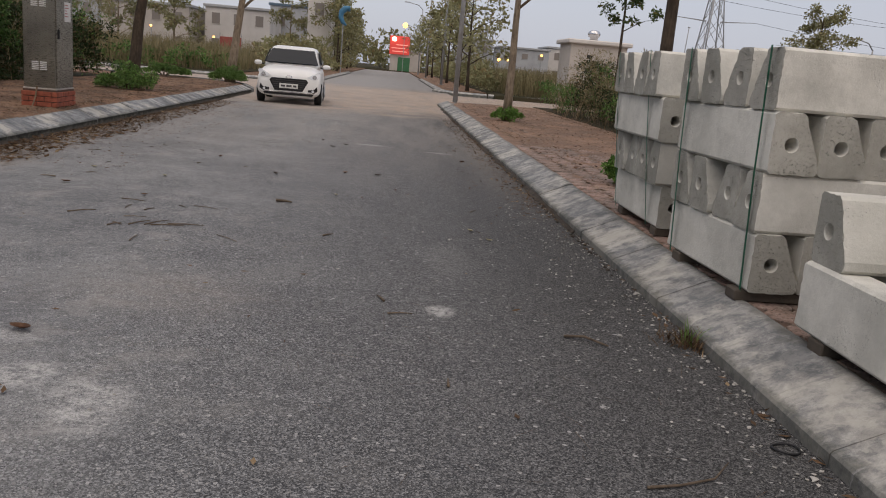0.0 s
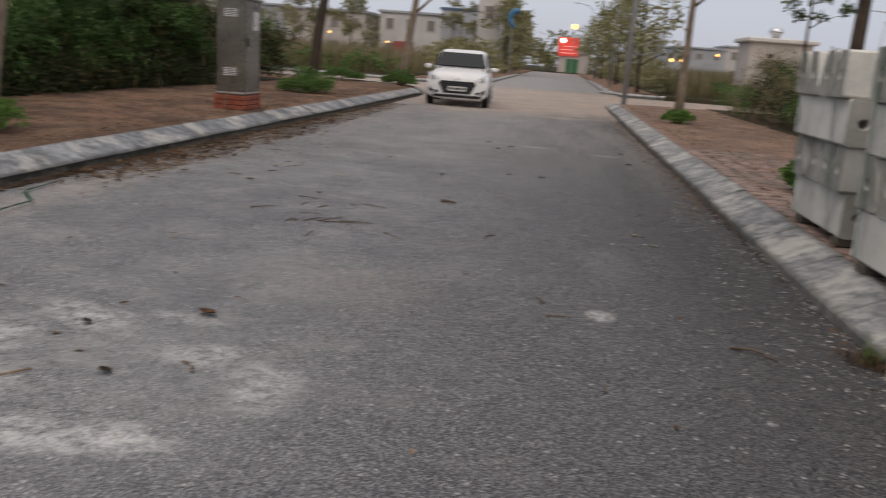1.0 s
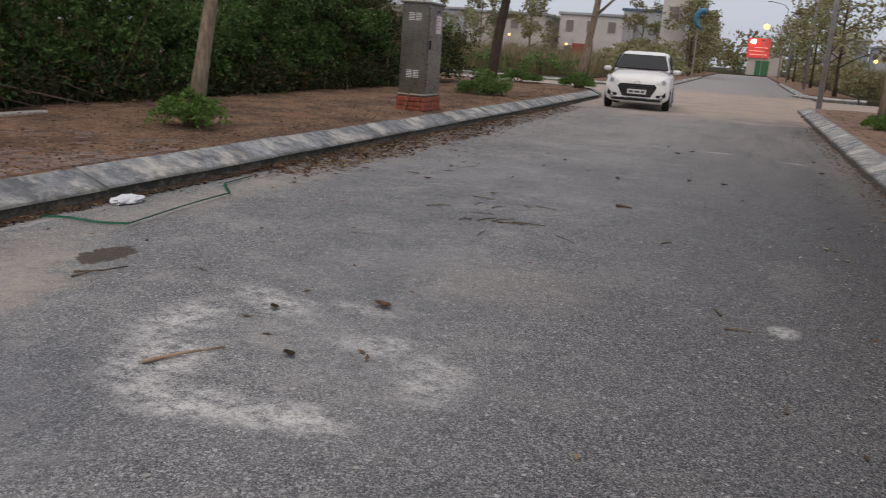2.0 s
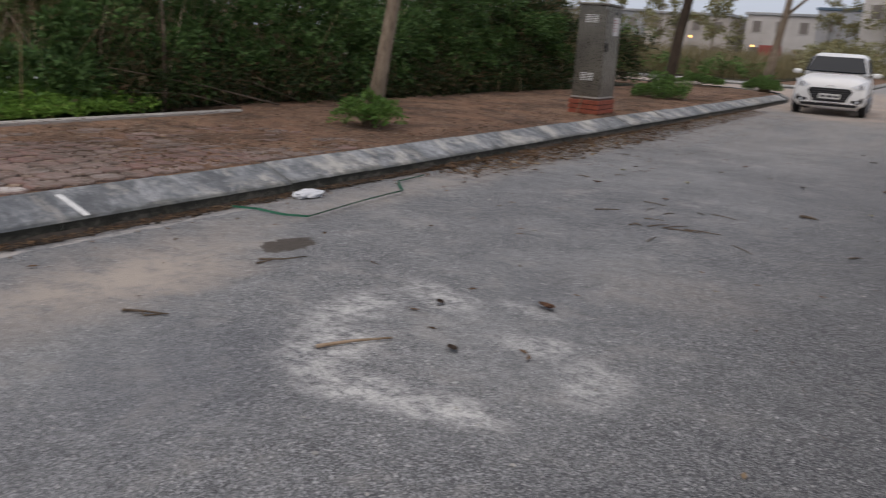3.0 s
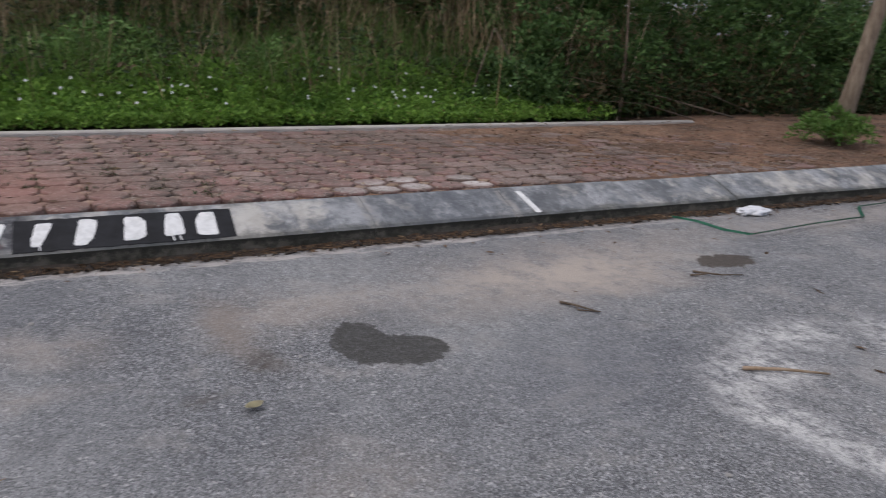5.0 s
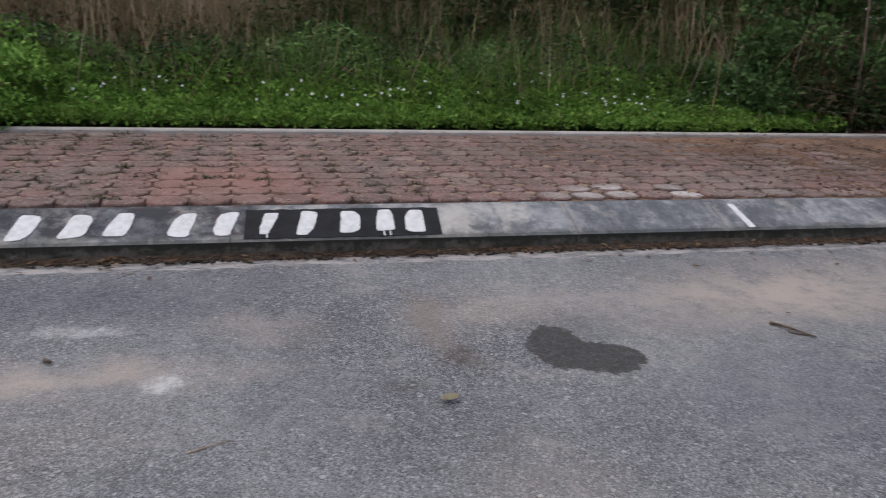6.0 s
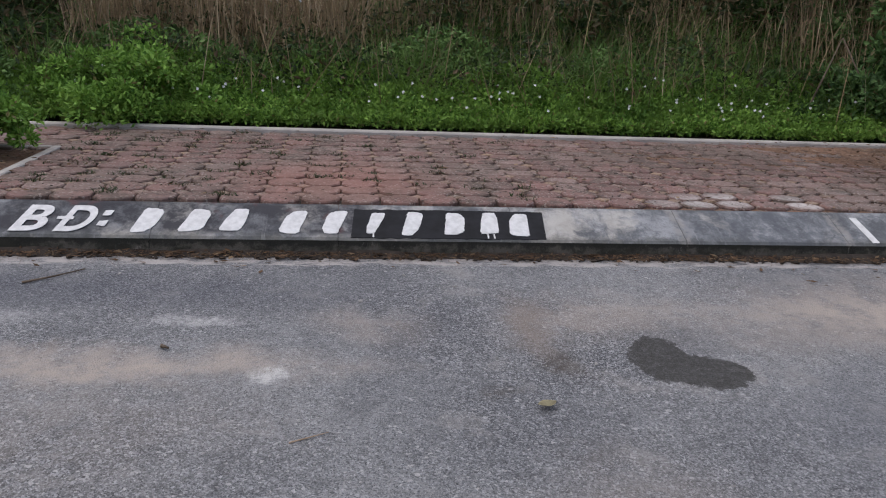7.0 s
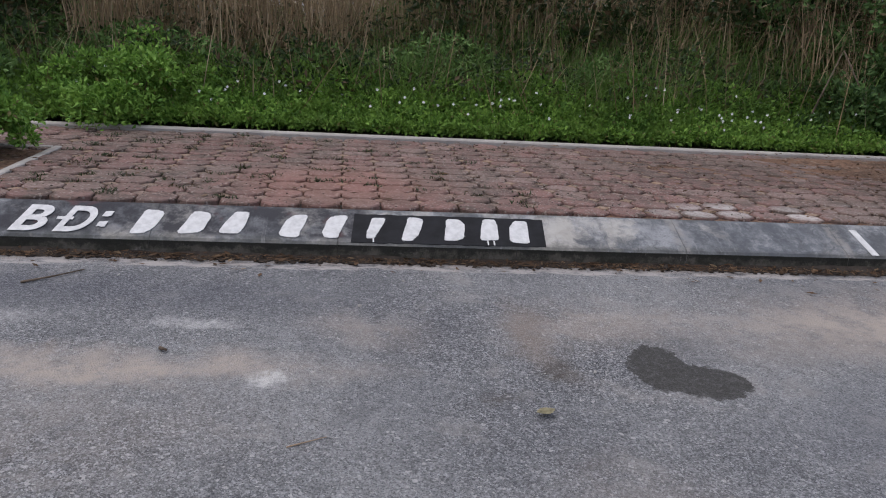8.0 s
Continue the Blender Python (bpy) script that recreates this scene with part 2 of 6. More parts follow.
def concrete(name, light, dark, streaks=0.0, bump=0.35, each=0.25, pitted=0.0, painted=False):
    """Cast concrete with pores, blotches and, on kerbs, dark runs across the face."""
    k = Nodes(name, 0.88, 0, 0.25)
    p = k.place()
    blot = k.ramp(k.noise(p, 2.6, 6, 0.65), 0.32, 0.68)
    few = k.ramp(k.noise(p, 4, 3), 0.38 - pitted, 0.66 - pitted, 0.28, -0.04)
    pores = k.ramp(k.math("ADD", k.cells(k.warp(p, 30, 0.02), 58, "Distance"), few), 0.26, 0.14)
    pits = k.ramp(k.math("ADD", k.cells(p, 150, "Distance"), few), 0.3, 0.15, 0, 0.55)
    keep = k.ramp(k.noise(p, 5, 3), 0.48, 0.60)
    c = k.mix(blot, light, dark)
    c = k.mix(k.ramp(k.noise(p, 18, 5, 0.7), 0.4, 0.8, 0, 0.5), c, tuple(x * 0.75 for x in light))
    c = k.mix(k.math("MULTIPLY", pores, k.math("ADD", k.math("MULTIPLY", keep, 0.4), 0.12)), c, tuple(x * 0.32 for x in dark))
    c = k.mix(pits, c, tuple(x * 0.45 for x in dark))
    c = k.mix(k.math("MULTIPLY", k.each(), each), c, tuple(x * 0.6 for x in light))
    c = k.mix(k.ramp(k.noise(p, 1.4, 6, 0.7), 0.5, 0.72, 0, 0.55), c, tuple(x * 0.62 for x in dark))
    if streaks:
        run = k.noise(k.scaled(k.warp(p, 4, 0.3), 1.2, 1.3, 1.0), 3.0, 7, 0.78)
        patch = k.ramp(k.noise(p, 1.6, 5, 0.65), 0.36, 0.56)
        c = k.mix(k.ramp(k.noise(p, 8.5, 7, 0.8), 0.44, 0.60, 0, 0.7), c, (0.10, 0.11, 0.12))
        c = k.mix(k.math("MULTIPLY", k.ramp(run, 0.42, 0.58), k.math("MULTIPLY", k.math("ADD", patch, 0.25), streaks)), c, (0.07, 0.074, 0.08))
        c = k.mix(k.ramp(k.noise(k.warp(p, 3, 0.4), 2.1, 5, 0.7), 0.46, 0.64, 0, 0.7), c, (0.48, 0.455, 0.405))
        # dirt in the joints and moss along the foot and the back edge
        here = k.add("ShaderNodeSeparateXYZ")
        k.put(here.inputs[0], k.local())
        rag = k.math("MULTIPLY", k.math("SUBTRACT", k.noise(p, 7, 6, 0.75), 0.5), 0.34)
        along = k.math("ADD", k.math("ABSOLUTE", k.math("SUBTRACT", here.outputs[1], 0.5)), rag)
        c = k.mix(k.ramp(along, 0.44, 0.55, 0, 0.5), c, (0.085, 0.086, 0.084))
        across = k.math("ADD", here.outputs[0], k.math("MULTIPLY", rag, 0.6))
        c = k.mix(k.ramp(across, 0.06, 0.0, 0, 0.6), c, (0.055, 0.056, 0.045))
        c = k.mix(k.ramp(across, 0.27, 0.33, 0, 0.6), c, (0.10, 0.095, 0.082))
        # runs down the slope and pale scuffs
        down = k.noise(k.scaled(k.warp(p, 9, 0.05), 0.7, 7.0, 0.7), 2.6, 5, 0.7)
        c = k.mix(k.ramp(down, 0.53, 0.68, 0, 0.4), c, (0.10, 0.105, 0.11))
        c = k.mix(k.ramp(down, 0.42, 0.30, 0, 0.28), c, (0.46, 0.46, 0.455))
    if painted:
        # thin old black paint, brushed on and half worn off, with a reddish wash
        lay_ = k.add("ShaderNodeSeparateXYZ")
        k.put(lay_.inputs[0], k.warp(p, 6, 0.12))
        zone = k.math("MULTIPLY", k.ramp(lay_.outputs[1], -1.42, -1.28), k.ramp(lay_.outputs[1], 0.72, 0.60))
        zone = k.math("MULTIPLY", zone, k.ramp(lay_.outputs[2], 0.10, 0.125))
        worn_ = k.ramp(k.noise(p, 5.5, 7, 0.72), 0.62, 0.42, 0.35, 0.97)
        c = k.mix(k.math("MULTIPLY", zone, worn_), c, (0.040, 0.040, 0.045))
        wash = k.ramp(k.noise(p, 3.4, 3), 0.56, 0.66, 0, 0.75)
        c = k.mix(k.math("MULTIPLY", zone, wash), c, (0.10, 0.045, 0.045))
        dark_ = k.math("MULTIPLY", k.spot(k.warp(p, 5, 0.3), -5.05, 3.05, 0.4, 0.5, 0, 0.9)[0], k.ramp(k.noise(p, 11, 7, 0.8), 0.36, 0.56, 0.2, 0.75))
        c = k.mix(dark_, c, (0.085, 0.093, 0.105))
        # mortar smeared over two joints
        rough_ = k.add("ShaderNodeSeparateXYZ")
        k.put(rough_.inputs[0], k.warp(p, 10, 0.10))
        for jy in (2.49, 3.50):
            gap = k.math("ABSOLUTE", k.math("SUBTRACT", rough_.outputs[1], jy))
            c = k.mix(k.math("MULTIPLY", k.ramp(gap, 0.055, 0.02, 0, 0.7), k.ramp(k.noise(p, 16, 5, 0.7), 0.36, 0.56)), c, (0.27, 0.258, 0.24))
    k.color(c)
    k.bump(k.math("ADD", k.noise(p, 40, 5, 0.7), k.math("MULTIPLY", pores, -1.2)), bump, 0.006)
    return k.m


def soil(name="bare_soil", lift=0.0):
    k = Nodes(name, 0.95, 0, 0.15)
    p = k.place()
    c = k.mix(k.ramp(k.noise(p, 1.3, 6, 0.65), 0.34, 0.66), (0.285, 0.165, 0.108), (0.13, 0.083, 0.058))
    c = k.mix(k.ramp(k.noise(p, 0.55, 3), 0.5, 0.66, 0, 0.7), c, (0.30, 0.19, 0.13))
    c = k.mix(k.ramp(k.noise(k.warp(p, 3, 0.4), 2.4, 6, 0.75), 0.48, 0.64, 0, 0.75), c, (0.085, 0.06, 0.045))
    c = k.mix(k.ramp(k.noise(p, 22, 6, 0.8), 0.46, 0.66, 0, 0.75), c, (0.06, 0.043, 0.032))
    sep = k.add("ShaderNodeSeparateColor")
    k.put(sep.inputs[0], k.cells(p, 42))
    c = k.mix(k.ramp(sep.outputs[0], 0.93, 0.99, 0, 0.55), c, (0.36, 0.31, 0.25))
    k.color(k.mix(lift, c, (0.40, 0.29, 0.235)))
    k.bump(k.noise(p, 24, 6, 0.8), 1.0, 0.035)
    return k.m


def ground_mat():
    k = Nodes("weedy_ground", 0.95, 0, 0.1)
    p = k.place()
    # ground tone darkened as painted shade under the plants
    c = k.mix(k.ramp(k.noise(p, 0.5, 6, 0.65), 0.35, 0.65), (0.03, 0.032, 0.016), (0.055, 0.043, 0.027))
    k.color(k.mix(k.ramp(k.noise(p, 12, 5, 0.7), 0.45, 0.7, 0, 0.6), c, (0.03, 0.027, 0.018)))
    k.bump(k.noise(p, 14, 5), 0.8, 0.05)
    return k.m


def paver_mat(name, a, b, limed=0.85):
    k = Nodes(name, 0.85, 0, 0.25)
    p = k.place()
    v = k.math("FRACT", k.math("ADD", k.each(), k.math("MULTIPLY", k.island(), 0.91)))
    c = k.mix(v, a, b)
    c = k.mix(k.ramp(v, 0.72, 0.95, 0, 0.6), c, (0.30, 0.215, 0.185))
    c = k.mix(k.ramp(k.noise(p, 1.1, 5, 0.6), 0.42, 0.64, 0, 0.8), c, (0.165, 0.125, 0.105))
    c = k.mix(k.ramp(k.noise(p, 30, 5, 0.7), 0.45, 0.75, 0, 0.5), c, (0.12, 0.09, 0.072))
    c = k.mix(k.ramp(k.noise(p, 4.5, 6, 0.75), 0.46, 0.62, 0, 0.8), c, (0.085, 0.066, 0.052))
    grit = k.add("ShaderNodeSeparateColor")
    k.put(grit.inputs[0], k.cells(p, 75))
    c = k.mix(k.ramp(grit.outputs[0], 0.86, 0.95, 0, 0.6), c, (0.34, 0.29, 0.25))
    c = k.mix(k.ramp(grit.outputs[1], 0.86, 0.95, 0, 0.65), c, (0.06, 0.045, 0.036))
    w = k.warp(p, 5, 0.3)
    lime = k.math("MULTIPLY", k.spot(w, -5.56, 3.5, 0.26, 1.35, 3, 0.9)[0], k.ramp(v, 0.35, 0.8, 0.1, 1.0))
    mid = k.add("ShaderNodeVectorMath", operation="LENGTH")
    k.t.links.new(k.warp(k.local(), 11, 0.09), mid.inputs[0])
    lime = k.math("MULTIPLY", lime, k.math("MULTIPLY", k.ramp(mid.outputs["Value"], 0.12, 0.075), k.ramp(k.noise(p, 24, 6, 0.8), 0.36, 0.56, 0.3, 1.0)))
    c = k.mix(k.math("MULTIPLY", lime, limed), c, (0.52, 0.49, 0.46))
    for px, py, rx, ry, amount in ((-7.1, 3.7, 0.9, 1.3, 0.6), (-7.4, -0.6, 0.5, 0.9, 0.35), (-6.3, 5.2, 0.8, 0.8, 0.5)):
        c = k.mix(k.math("MULTIPLY", k.math("MULTIPLY", k.spot(w, px, py, rx, ry, 0, 0.9)[0], k.ramp(k.noise(p, 9, 6, 0.8), 0.36, 0.58)), amount), c, (0.07, 0.055, 0.043))
    red = k.spot(w, -6.0, 0.5, 0.8, 0.7, 10, 0.8)[0]
    c = k.mix(k.math("MULTIPLY", red, 0.4), c, (0.32, 0.15, 0.115))
    k.color(c)
    k.bump(k.noise(p, 50, 6, 0.75), 0.7, 0.006)
    return k.m


def leaf_mat(name, a, b, c=None, share=0.12, rough=0.55):
    """Leaves that differ one from another, and let some light through."""
    k = Nodes(name, rough, 0, 0.16)
    r = k.island()
    col = k.mix(r, a, b)
    if c:
        col = k.mix(k.ramp(k.math("FRACT", k.math("MULTIPLY", r, 37.7)), 1 - share, 1 - share + 0.02), col, c)
    col = k.mix(k.ramp(k.noise(k.place(), 0.9, 3), 0.38, 0.68, 0, 0.5), col, tuple(x * 0.7 for x in a))
    col = k.mix(k.ramp(k.noise(k.place(), 2.6, 3), 0.42, 0.62, 0, 0.45), col, tuple(x * 0.6 for x in b))
    k.color(col)
    tr = k.add("ShaderNodeBsdfTranslucent")
    k.put(tr.inputs[0], col)
    mixer = k.add("ShaderNodeMixShader")
    mixer.inputs[0].default_value = 0.18
    k.t.links.new(k.b.outputs[0], mixer.inputs[1])
    k.t.links.new(tr.outputs[0], mixer.inputs[2])
    k.t.links.new(mixer.outputs[0], k.t.nodes["Material Output"].inputs[0])
    return k.m


def bark(name, a, b):
    k = Nodes(name, 0.9, 0, 0.2)
    p = k.local()
    c = k.mix(k.ramp(k.noise(k.scaled(p, 6, 6, 1.2), 4, 6, 0.7), 0.35, 0.65), a, b)
    c = k.mix(k.ramp(k.noise(p, 2.2, 3), 0.5, 0.7, 0, 0.6), c, tuple(x * 1.5 for x in a))
    k.color(c)
    k.bump(k.noise(k.scaled(p, 9, 9, 1.6), 5, 6, 0.7), 0.7, 0.012)
    return k.m


def steel():
    k = Nodes("brushed_steel", 0.3, 0.85, 0.5)
    p = k.local()
    n = k.noise(k.scaled(p, 2, 2, 60), 5, 4)
    k.color(k.mix(k.ramp(k.noise(p, 2.0, 4), 0.35, 0.7), (0.235, 0.215, 0.18), (0.16, 0.146, 0.124)))
    k.put(k.b.inputs["Roughness"], k.ramp(n, 0.3, 0.7, 0.22, 0.40))
    k.bump(n, 0.05, 0.002)
    return k.m


def glow(name, color, strength):
    k = Nodes(name, 0.5)
    k.color(color)
    k.put(k.b.inputs["Emission Color"], color)
    k.b.inputs["Emission Strength"].default_value = strength
    return k.m


def glass(name, tint, rough=0.03, spec=0.6):
    k = Nodes(name, rough, 0.0, spec)
    k.color(tint)
    k.b.inputs["Coat Weight"].default_value = 0.25 if spec > 0.5 else 0.0
    return k.m


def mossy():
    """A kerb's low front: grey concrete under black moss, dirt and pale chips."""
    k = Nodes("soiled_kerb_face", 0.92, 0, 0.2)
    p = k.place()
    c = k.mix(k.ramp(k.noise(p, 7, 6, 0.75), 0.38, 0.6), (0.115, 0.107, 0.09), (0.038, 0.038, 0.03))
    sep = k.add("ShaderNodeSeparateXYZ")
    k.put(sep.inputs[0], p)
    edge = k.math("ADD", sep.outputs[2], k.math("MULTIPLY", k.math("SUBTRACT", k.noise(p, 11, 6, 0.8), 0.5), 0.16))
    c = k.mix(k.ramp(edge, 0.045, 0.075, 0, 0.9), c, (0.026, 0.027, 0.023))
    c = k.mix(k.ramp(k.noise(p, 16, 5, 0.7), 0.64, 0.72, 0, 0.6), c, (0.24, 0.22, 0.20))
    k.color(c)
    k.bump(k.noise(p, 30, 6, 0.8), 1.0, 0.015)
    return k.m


ASPHALT = asphalt()
BLOCK_END = concrete("pitted_block_end", (0.43, 0.415, 0.37), (0.26, 0.255, 0.22), 0.0, 0.9, 0.3, 0.12)
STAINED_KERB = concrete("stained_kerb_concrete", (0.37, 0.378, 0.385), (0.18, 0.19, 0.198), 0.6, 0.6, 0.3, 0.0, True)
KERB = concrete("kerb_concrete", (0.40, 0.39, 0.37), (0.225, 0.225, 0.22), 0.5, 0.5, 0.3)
BLOCK = concrete("cast_block_concrete", (0.68, 0.66, 0.60), (0.46, 0.45, 0.405), 0.0, 0.7, 0.22)
BED = concrete("mortar_bed", (0.12, 0.098, 0.078), (0.065, 0.055, 0.045))
EDGING = concrete("edging_concrete", (0.46, 0.43, 0.39), (0.31, 0.29, 0.265))
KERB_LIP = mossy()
DIRT = plain("dark_dirt", (0.062, 0.05, 0.04), 0.95, 0, 0.3, 16, 0.8)
SOIL = soil()
PALE_SOIL = soil("trodden_pale_soil", 0.2)
GROUND = ground_mat()
PAVER = paver_mat("red_paver", (0.225, 0.126, 0.108), (0.135, 0.084, 0.074))
DUSTY_PAVER = paver_mat("dusty_paver", (0.34, 0.225, 0.18), (0.245, 0.165, 0.135), 0.0)
PAVER_SMALL = paver_mat("ochre_paver", (0.30, 0.205, 0.135), (0.23, 0.16, 0.115), 0.12)
STEEL = steel()
BRICK = plain("red_brick", (0.31, 0.09, 0.055), 0.85, 0, 0.2, 14, 0.4)
MORTAR = plain("mortar", (0.36, 0.33, 0.3), 0.95, 0, 0.15, 20)
JOINT = plain("dark_brick_joint", (0.10, 0.06, 0.045), 0.95, 0, 0.2, 20)
STRAP = plain("green_plastic_strap", (0.025, 0.19, 0.11), 0.35, 0, 0.15, 8)
GALV = plain("galvanised_steel", (0.33, 0.335, 0.34), 0.5, 0.4, 0.12, 5)
WHITE_PAINT = plain("brushed_white_paint", (0.66, 0.66, 0.645), 0.8, 0, 0.12, 26, 0.4)
BLACK_PAINT = plain("black_paint", (0.013, 0.0135, 0.016), 0.85, 0, 0.3, 12, 0.2)
BLACK = plain("black_plastic", (0.016, 0.016, 0.018), 0.45)
BARK = bark("grey_brown_bark", (0.25, 0.20, 0.148), (0.135, 0.102, 0.074))
DARK_BARK = bark("dark_bark", (0.075, 0.055, 0.04), (0.035, 0.027, 0.02))


# ---- mesh helpers ----
def thing(name, label, category, x=0.0, y=0.0, z=0.0, turn=0.0, group="", kind=""):
    """An Empty at a thing's base."""
    ob = tagged(new(name), label, category, group, kind)
    ob.matrix_world = pose(x, y, z, 0, 0, turn)
    return ob


def part(name, bm, material, parent=None, label="", smooth=False):
    """Links a bmesh as one mesh under a thing or a part."""
    me = bpy.data.meshes.new(name)
    bmesh.ops.recalc_face_normals(bm, faces=bm.faces)
    if smooth:
        for f in bm.faces:
            f.smooth = True
    bm.to_mesh(me)
    bm.free()
    for m in material if isinstance(material, (list, tuple)) else [material]:
        me.materials.append(m)
    ob = new(name, me)
    ob.parent = parent
    if label:
        ob["label"] = label
    return ob


def raw(name, verts, faces, material, parent=None, smooth=False):
    """One mesh from arrays of corners and of faces with four (or three) corners each."""
    me = bpy.data.meshes.new(name)
    verts, faces = np.asarray(verts, np.float32), np.asarray(faces, np.int32)
    n, w = faces.shape
    me.vertices.add(len(verts))
    me.vertices.foreach_set("co", verts.ravel())
    me.loops.add(n * w)
    me.loops.foreach_set("vertex_index", faces.ravel())
    me.polygons.add(n)
    me.polygons.foreach_set("loop_start", np.arange(0, n * w, w, dtype=np.int32))
    me.polygons.foreach_set("use_smooth", np.full(n, smooth))
    me.update(calc_edges=True)
    me.validate()
    me.materials.append(material)
    ob = new(name, me)
    ob.parent = parent
    return ob


def box(bm, x0, x1, y0, y1, z0, z1, bevel=0.0, segments=1):
    made = bmesh.ops.create_cube(bm, size=1)["verts"]
    bmesh.ops.scale(bm, vec=(x1 - x0, y1 - y0, z1 - z0), verts=made)
    bmesh.ops.translate(bm, vec=((x0 + x1) / 2, (y0 + y1) / 2, (z0 + z1) / 2), verts=made)
    if bevel:
        edges = list({e for v in made for e in v.link_edges})
        bmesh.ops.bevel(bm, geom=edges, offset=bevel, segments=segments, affect="EDGES", profile=0.6)
    return bm


def boxed(*a, **k):
    return box(bmesh.new(), *a, **k)


def tube(bm, pts, radii, sides=8, caps=True):
    """A round limb along points, with a radius at each."""
    pts = [Vector(p) for p in pts]
    rings = []
    for i, p in enumerate(pts):
        d = (pts[min(i + 1, len(pts) - 1)] - pts[max(i - 1, 0)]).normalized()
        u = d.orthogonal().normalized() if i == 0 else (u - d * u.dot(d)).normalized()
        v = d.cross(u)
        rings.append([bm.verts.new(p + radii[i] * (math.cos(a) * u + math.sin(a) * v)) for a in (2 * math.pi * j / sides for j in range(sides))])
    for a, b in zip(rings, rings[1:]):
        for j in range(sides):
            bm.faces.new((a[j], a[(j + 1) % sides], b[(j + 1) % sides], b[j]))
    if caps:
        bm.faces.new(rings[0])
        bm.faces.new(rings[-1])
    return bm


def prism(bm, outline, lift):
    """A solid from a flat outline, shifted along lift."""
    a = [bm.verts.new(p) for p in outline]
    b = [bm.verts.new(Vector(p) + Vector(lift)) for p in outline]
    n = len(a)
    bm.faces.new(a)
    bm.faces.new(b)
    for i in range(n):
        bm.faces.new((a[i], a[(i + 1) % n], b[(i + 1) % n], b[i]))
    return bm


PAVE_L, PAVE_R = 0.208, 0.180
KERB_L, KERB_R = -4.9, 1.1

# ---- ground: one sheet to the horizon, with the street's bed let into it ----
gx = np.array([-2500, -600, -200, -80, -40, -25, -18, -14, -11, -9.5, -8.36, -8.34, -5.3, -4.8, 1.0, 1.5, 4.6, 4.7, 6, 8, 11, 16, 25, 40, 80, 200, 600, 2500], float)
gy = np.array([-2500, -600, -150, -60, -30, -15, -5, 0, 5, 10, 15, 20, 25, 30.9, 31, 32.4, 34, 38, 41.9, 42, 46, 52, 60, 75, 95, 120, 133, 133.2, 150, 200, 400, 900, 2500], float)
gv, gf = [], []
for j, y in enumerate(gy):
    for i, x in enumerate(gx):
        street = -8.35 < x < 4.65 and y < 133.1
        crossing = 30.95 < y < 41.95 and abs(x) < 90
        far = max(0.0, math.hypot(x, y) - 400) * 0.004
        z = -0.12 if street or crossing else 0.16
        gv.append((x, y, z - min(far, 6)))
for j in range(len(gy) - 1):
    for i in range(len(gx) - 1):
        a = j * len(gx) + i
        gf.append((a, a + 1, a + 1 + len(gx), a + len(gx)))
tagged(raw("ground", gv, gf, GROUND), "weedy open ground that reaches the horizon", "ground", kind="structure")

# ---- road ----
rx = [-90, -12, -4.9, -3.6, -1.2, 1.1, 2.4, 8, 90]
ry = [-40, 0, 12, 25, 28, 41, 46, 70, 100, 133]
rv = [(x, y, 0.0) for y in ry for x in rx]
rf = []
for j in range(len(ry) - 1):
    for i in range(len(rx) - 1):
        street = -5 < (rx[i] + rx[i + 1]) / 2 < 1.1 or (ry[j] >= 41 and (rx[i] + rx[i + 1]) / 2 < 2.4 and rx[i] > -5)
        if street or 28 <= ry[j] < 41:
            a = j * len(rx) + i
            rf.append((a, a + 1, a + 1 + len(rx), a + len(rx)))
tagged(raw("road", rv, rf, ASPHALT), "worn grey asphalt road with dust, sand and oil stains", "road", kind="structure")


# ---- kerbs of sloped concrete stones ----
def kerb_mesh(length, top, wide, name, lip=True, foot=0.40):
    """Along +y, the road on its -x side."""
    bm = bmesh.new()
    prof = [(0, -0.08), (0, top * foot), (0.012, top * (foot + 0.07)), (wide * 0.84, top * 0.97), (wide * 0.93, top), (wide, top * 0.97), (wide, -0.08)]
    prism(bm, [(u, 0.0015, z) for u, z in prof], (0, length - 0.003, 0))
    me = bpy.data.meshes.new(name)
    bmesh.ops.recalc_face_normals(bm, faces=bm.faces)
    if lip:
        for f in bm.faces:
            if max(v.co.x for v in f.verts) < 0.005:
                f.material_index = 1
    bm.to_mesh(me)
    bm.free()
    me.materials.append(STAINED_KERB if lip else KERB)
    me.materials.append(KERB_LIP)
    return me


rnd = random.Random(4)
kerb_left = thing("kerb_left", "sloped grey concrete kerb, stained dark, along the road", "kerb", kind="structure")
kerb_right = thing("kerb_right", "sloped grey concrete kerb beside the stacked blocks", "kerb", kind="structure")
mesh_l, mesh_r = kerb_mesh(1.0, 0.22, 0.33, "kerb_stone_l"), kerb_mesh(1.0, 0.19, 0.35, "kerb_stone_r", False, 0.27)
mesh_f = kerb_mesh(1.0, 0.16, 0.3, "kerb_stone_f", False)


def stone(me, parent, x, y, turn, z=0.0):
    ob = new("kerb_stone", me)
    ob.parent = parent
    if me.name.endswith("_l") and -3 < y < 5:
        ob.matrix_basis = pose(x, y, z, 0, 0, turn)
        return
    ob.matrix_basis = pose(x + rnd.uniform(-0.006, 0.006), y, z + rnd.uniform(-0.006, 0.004), rnd.uniform(-0.2, 0.2), rnd.uniform(-0.8, 0.8), turn + rnd.uniform(-0.3, 0.3))


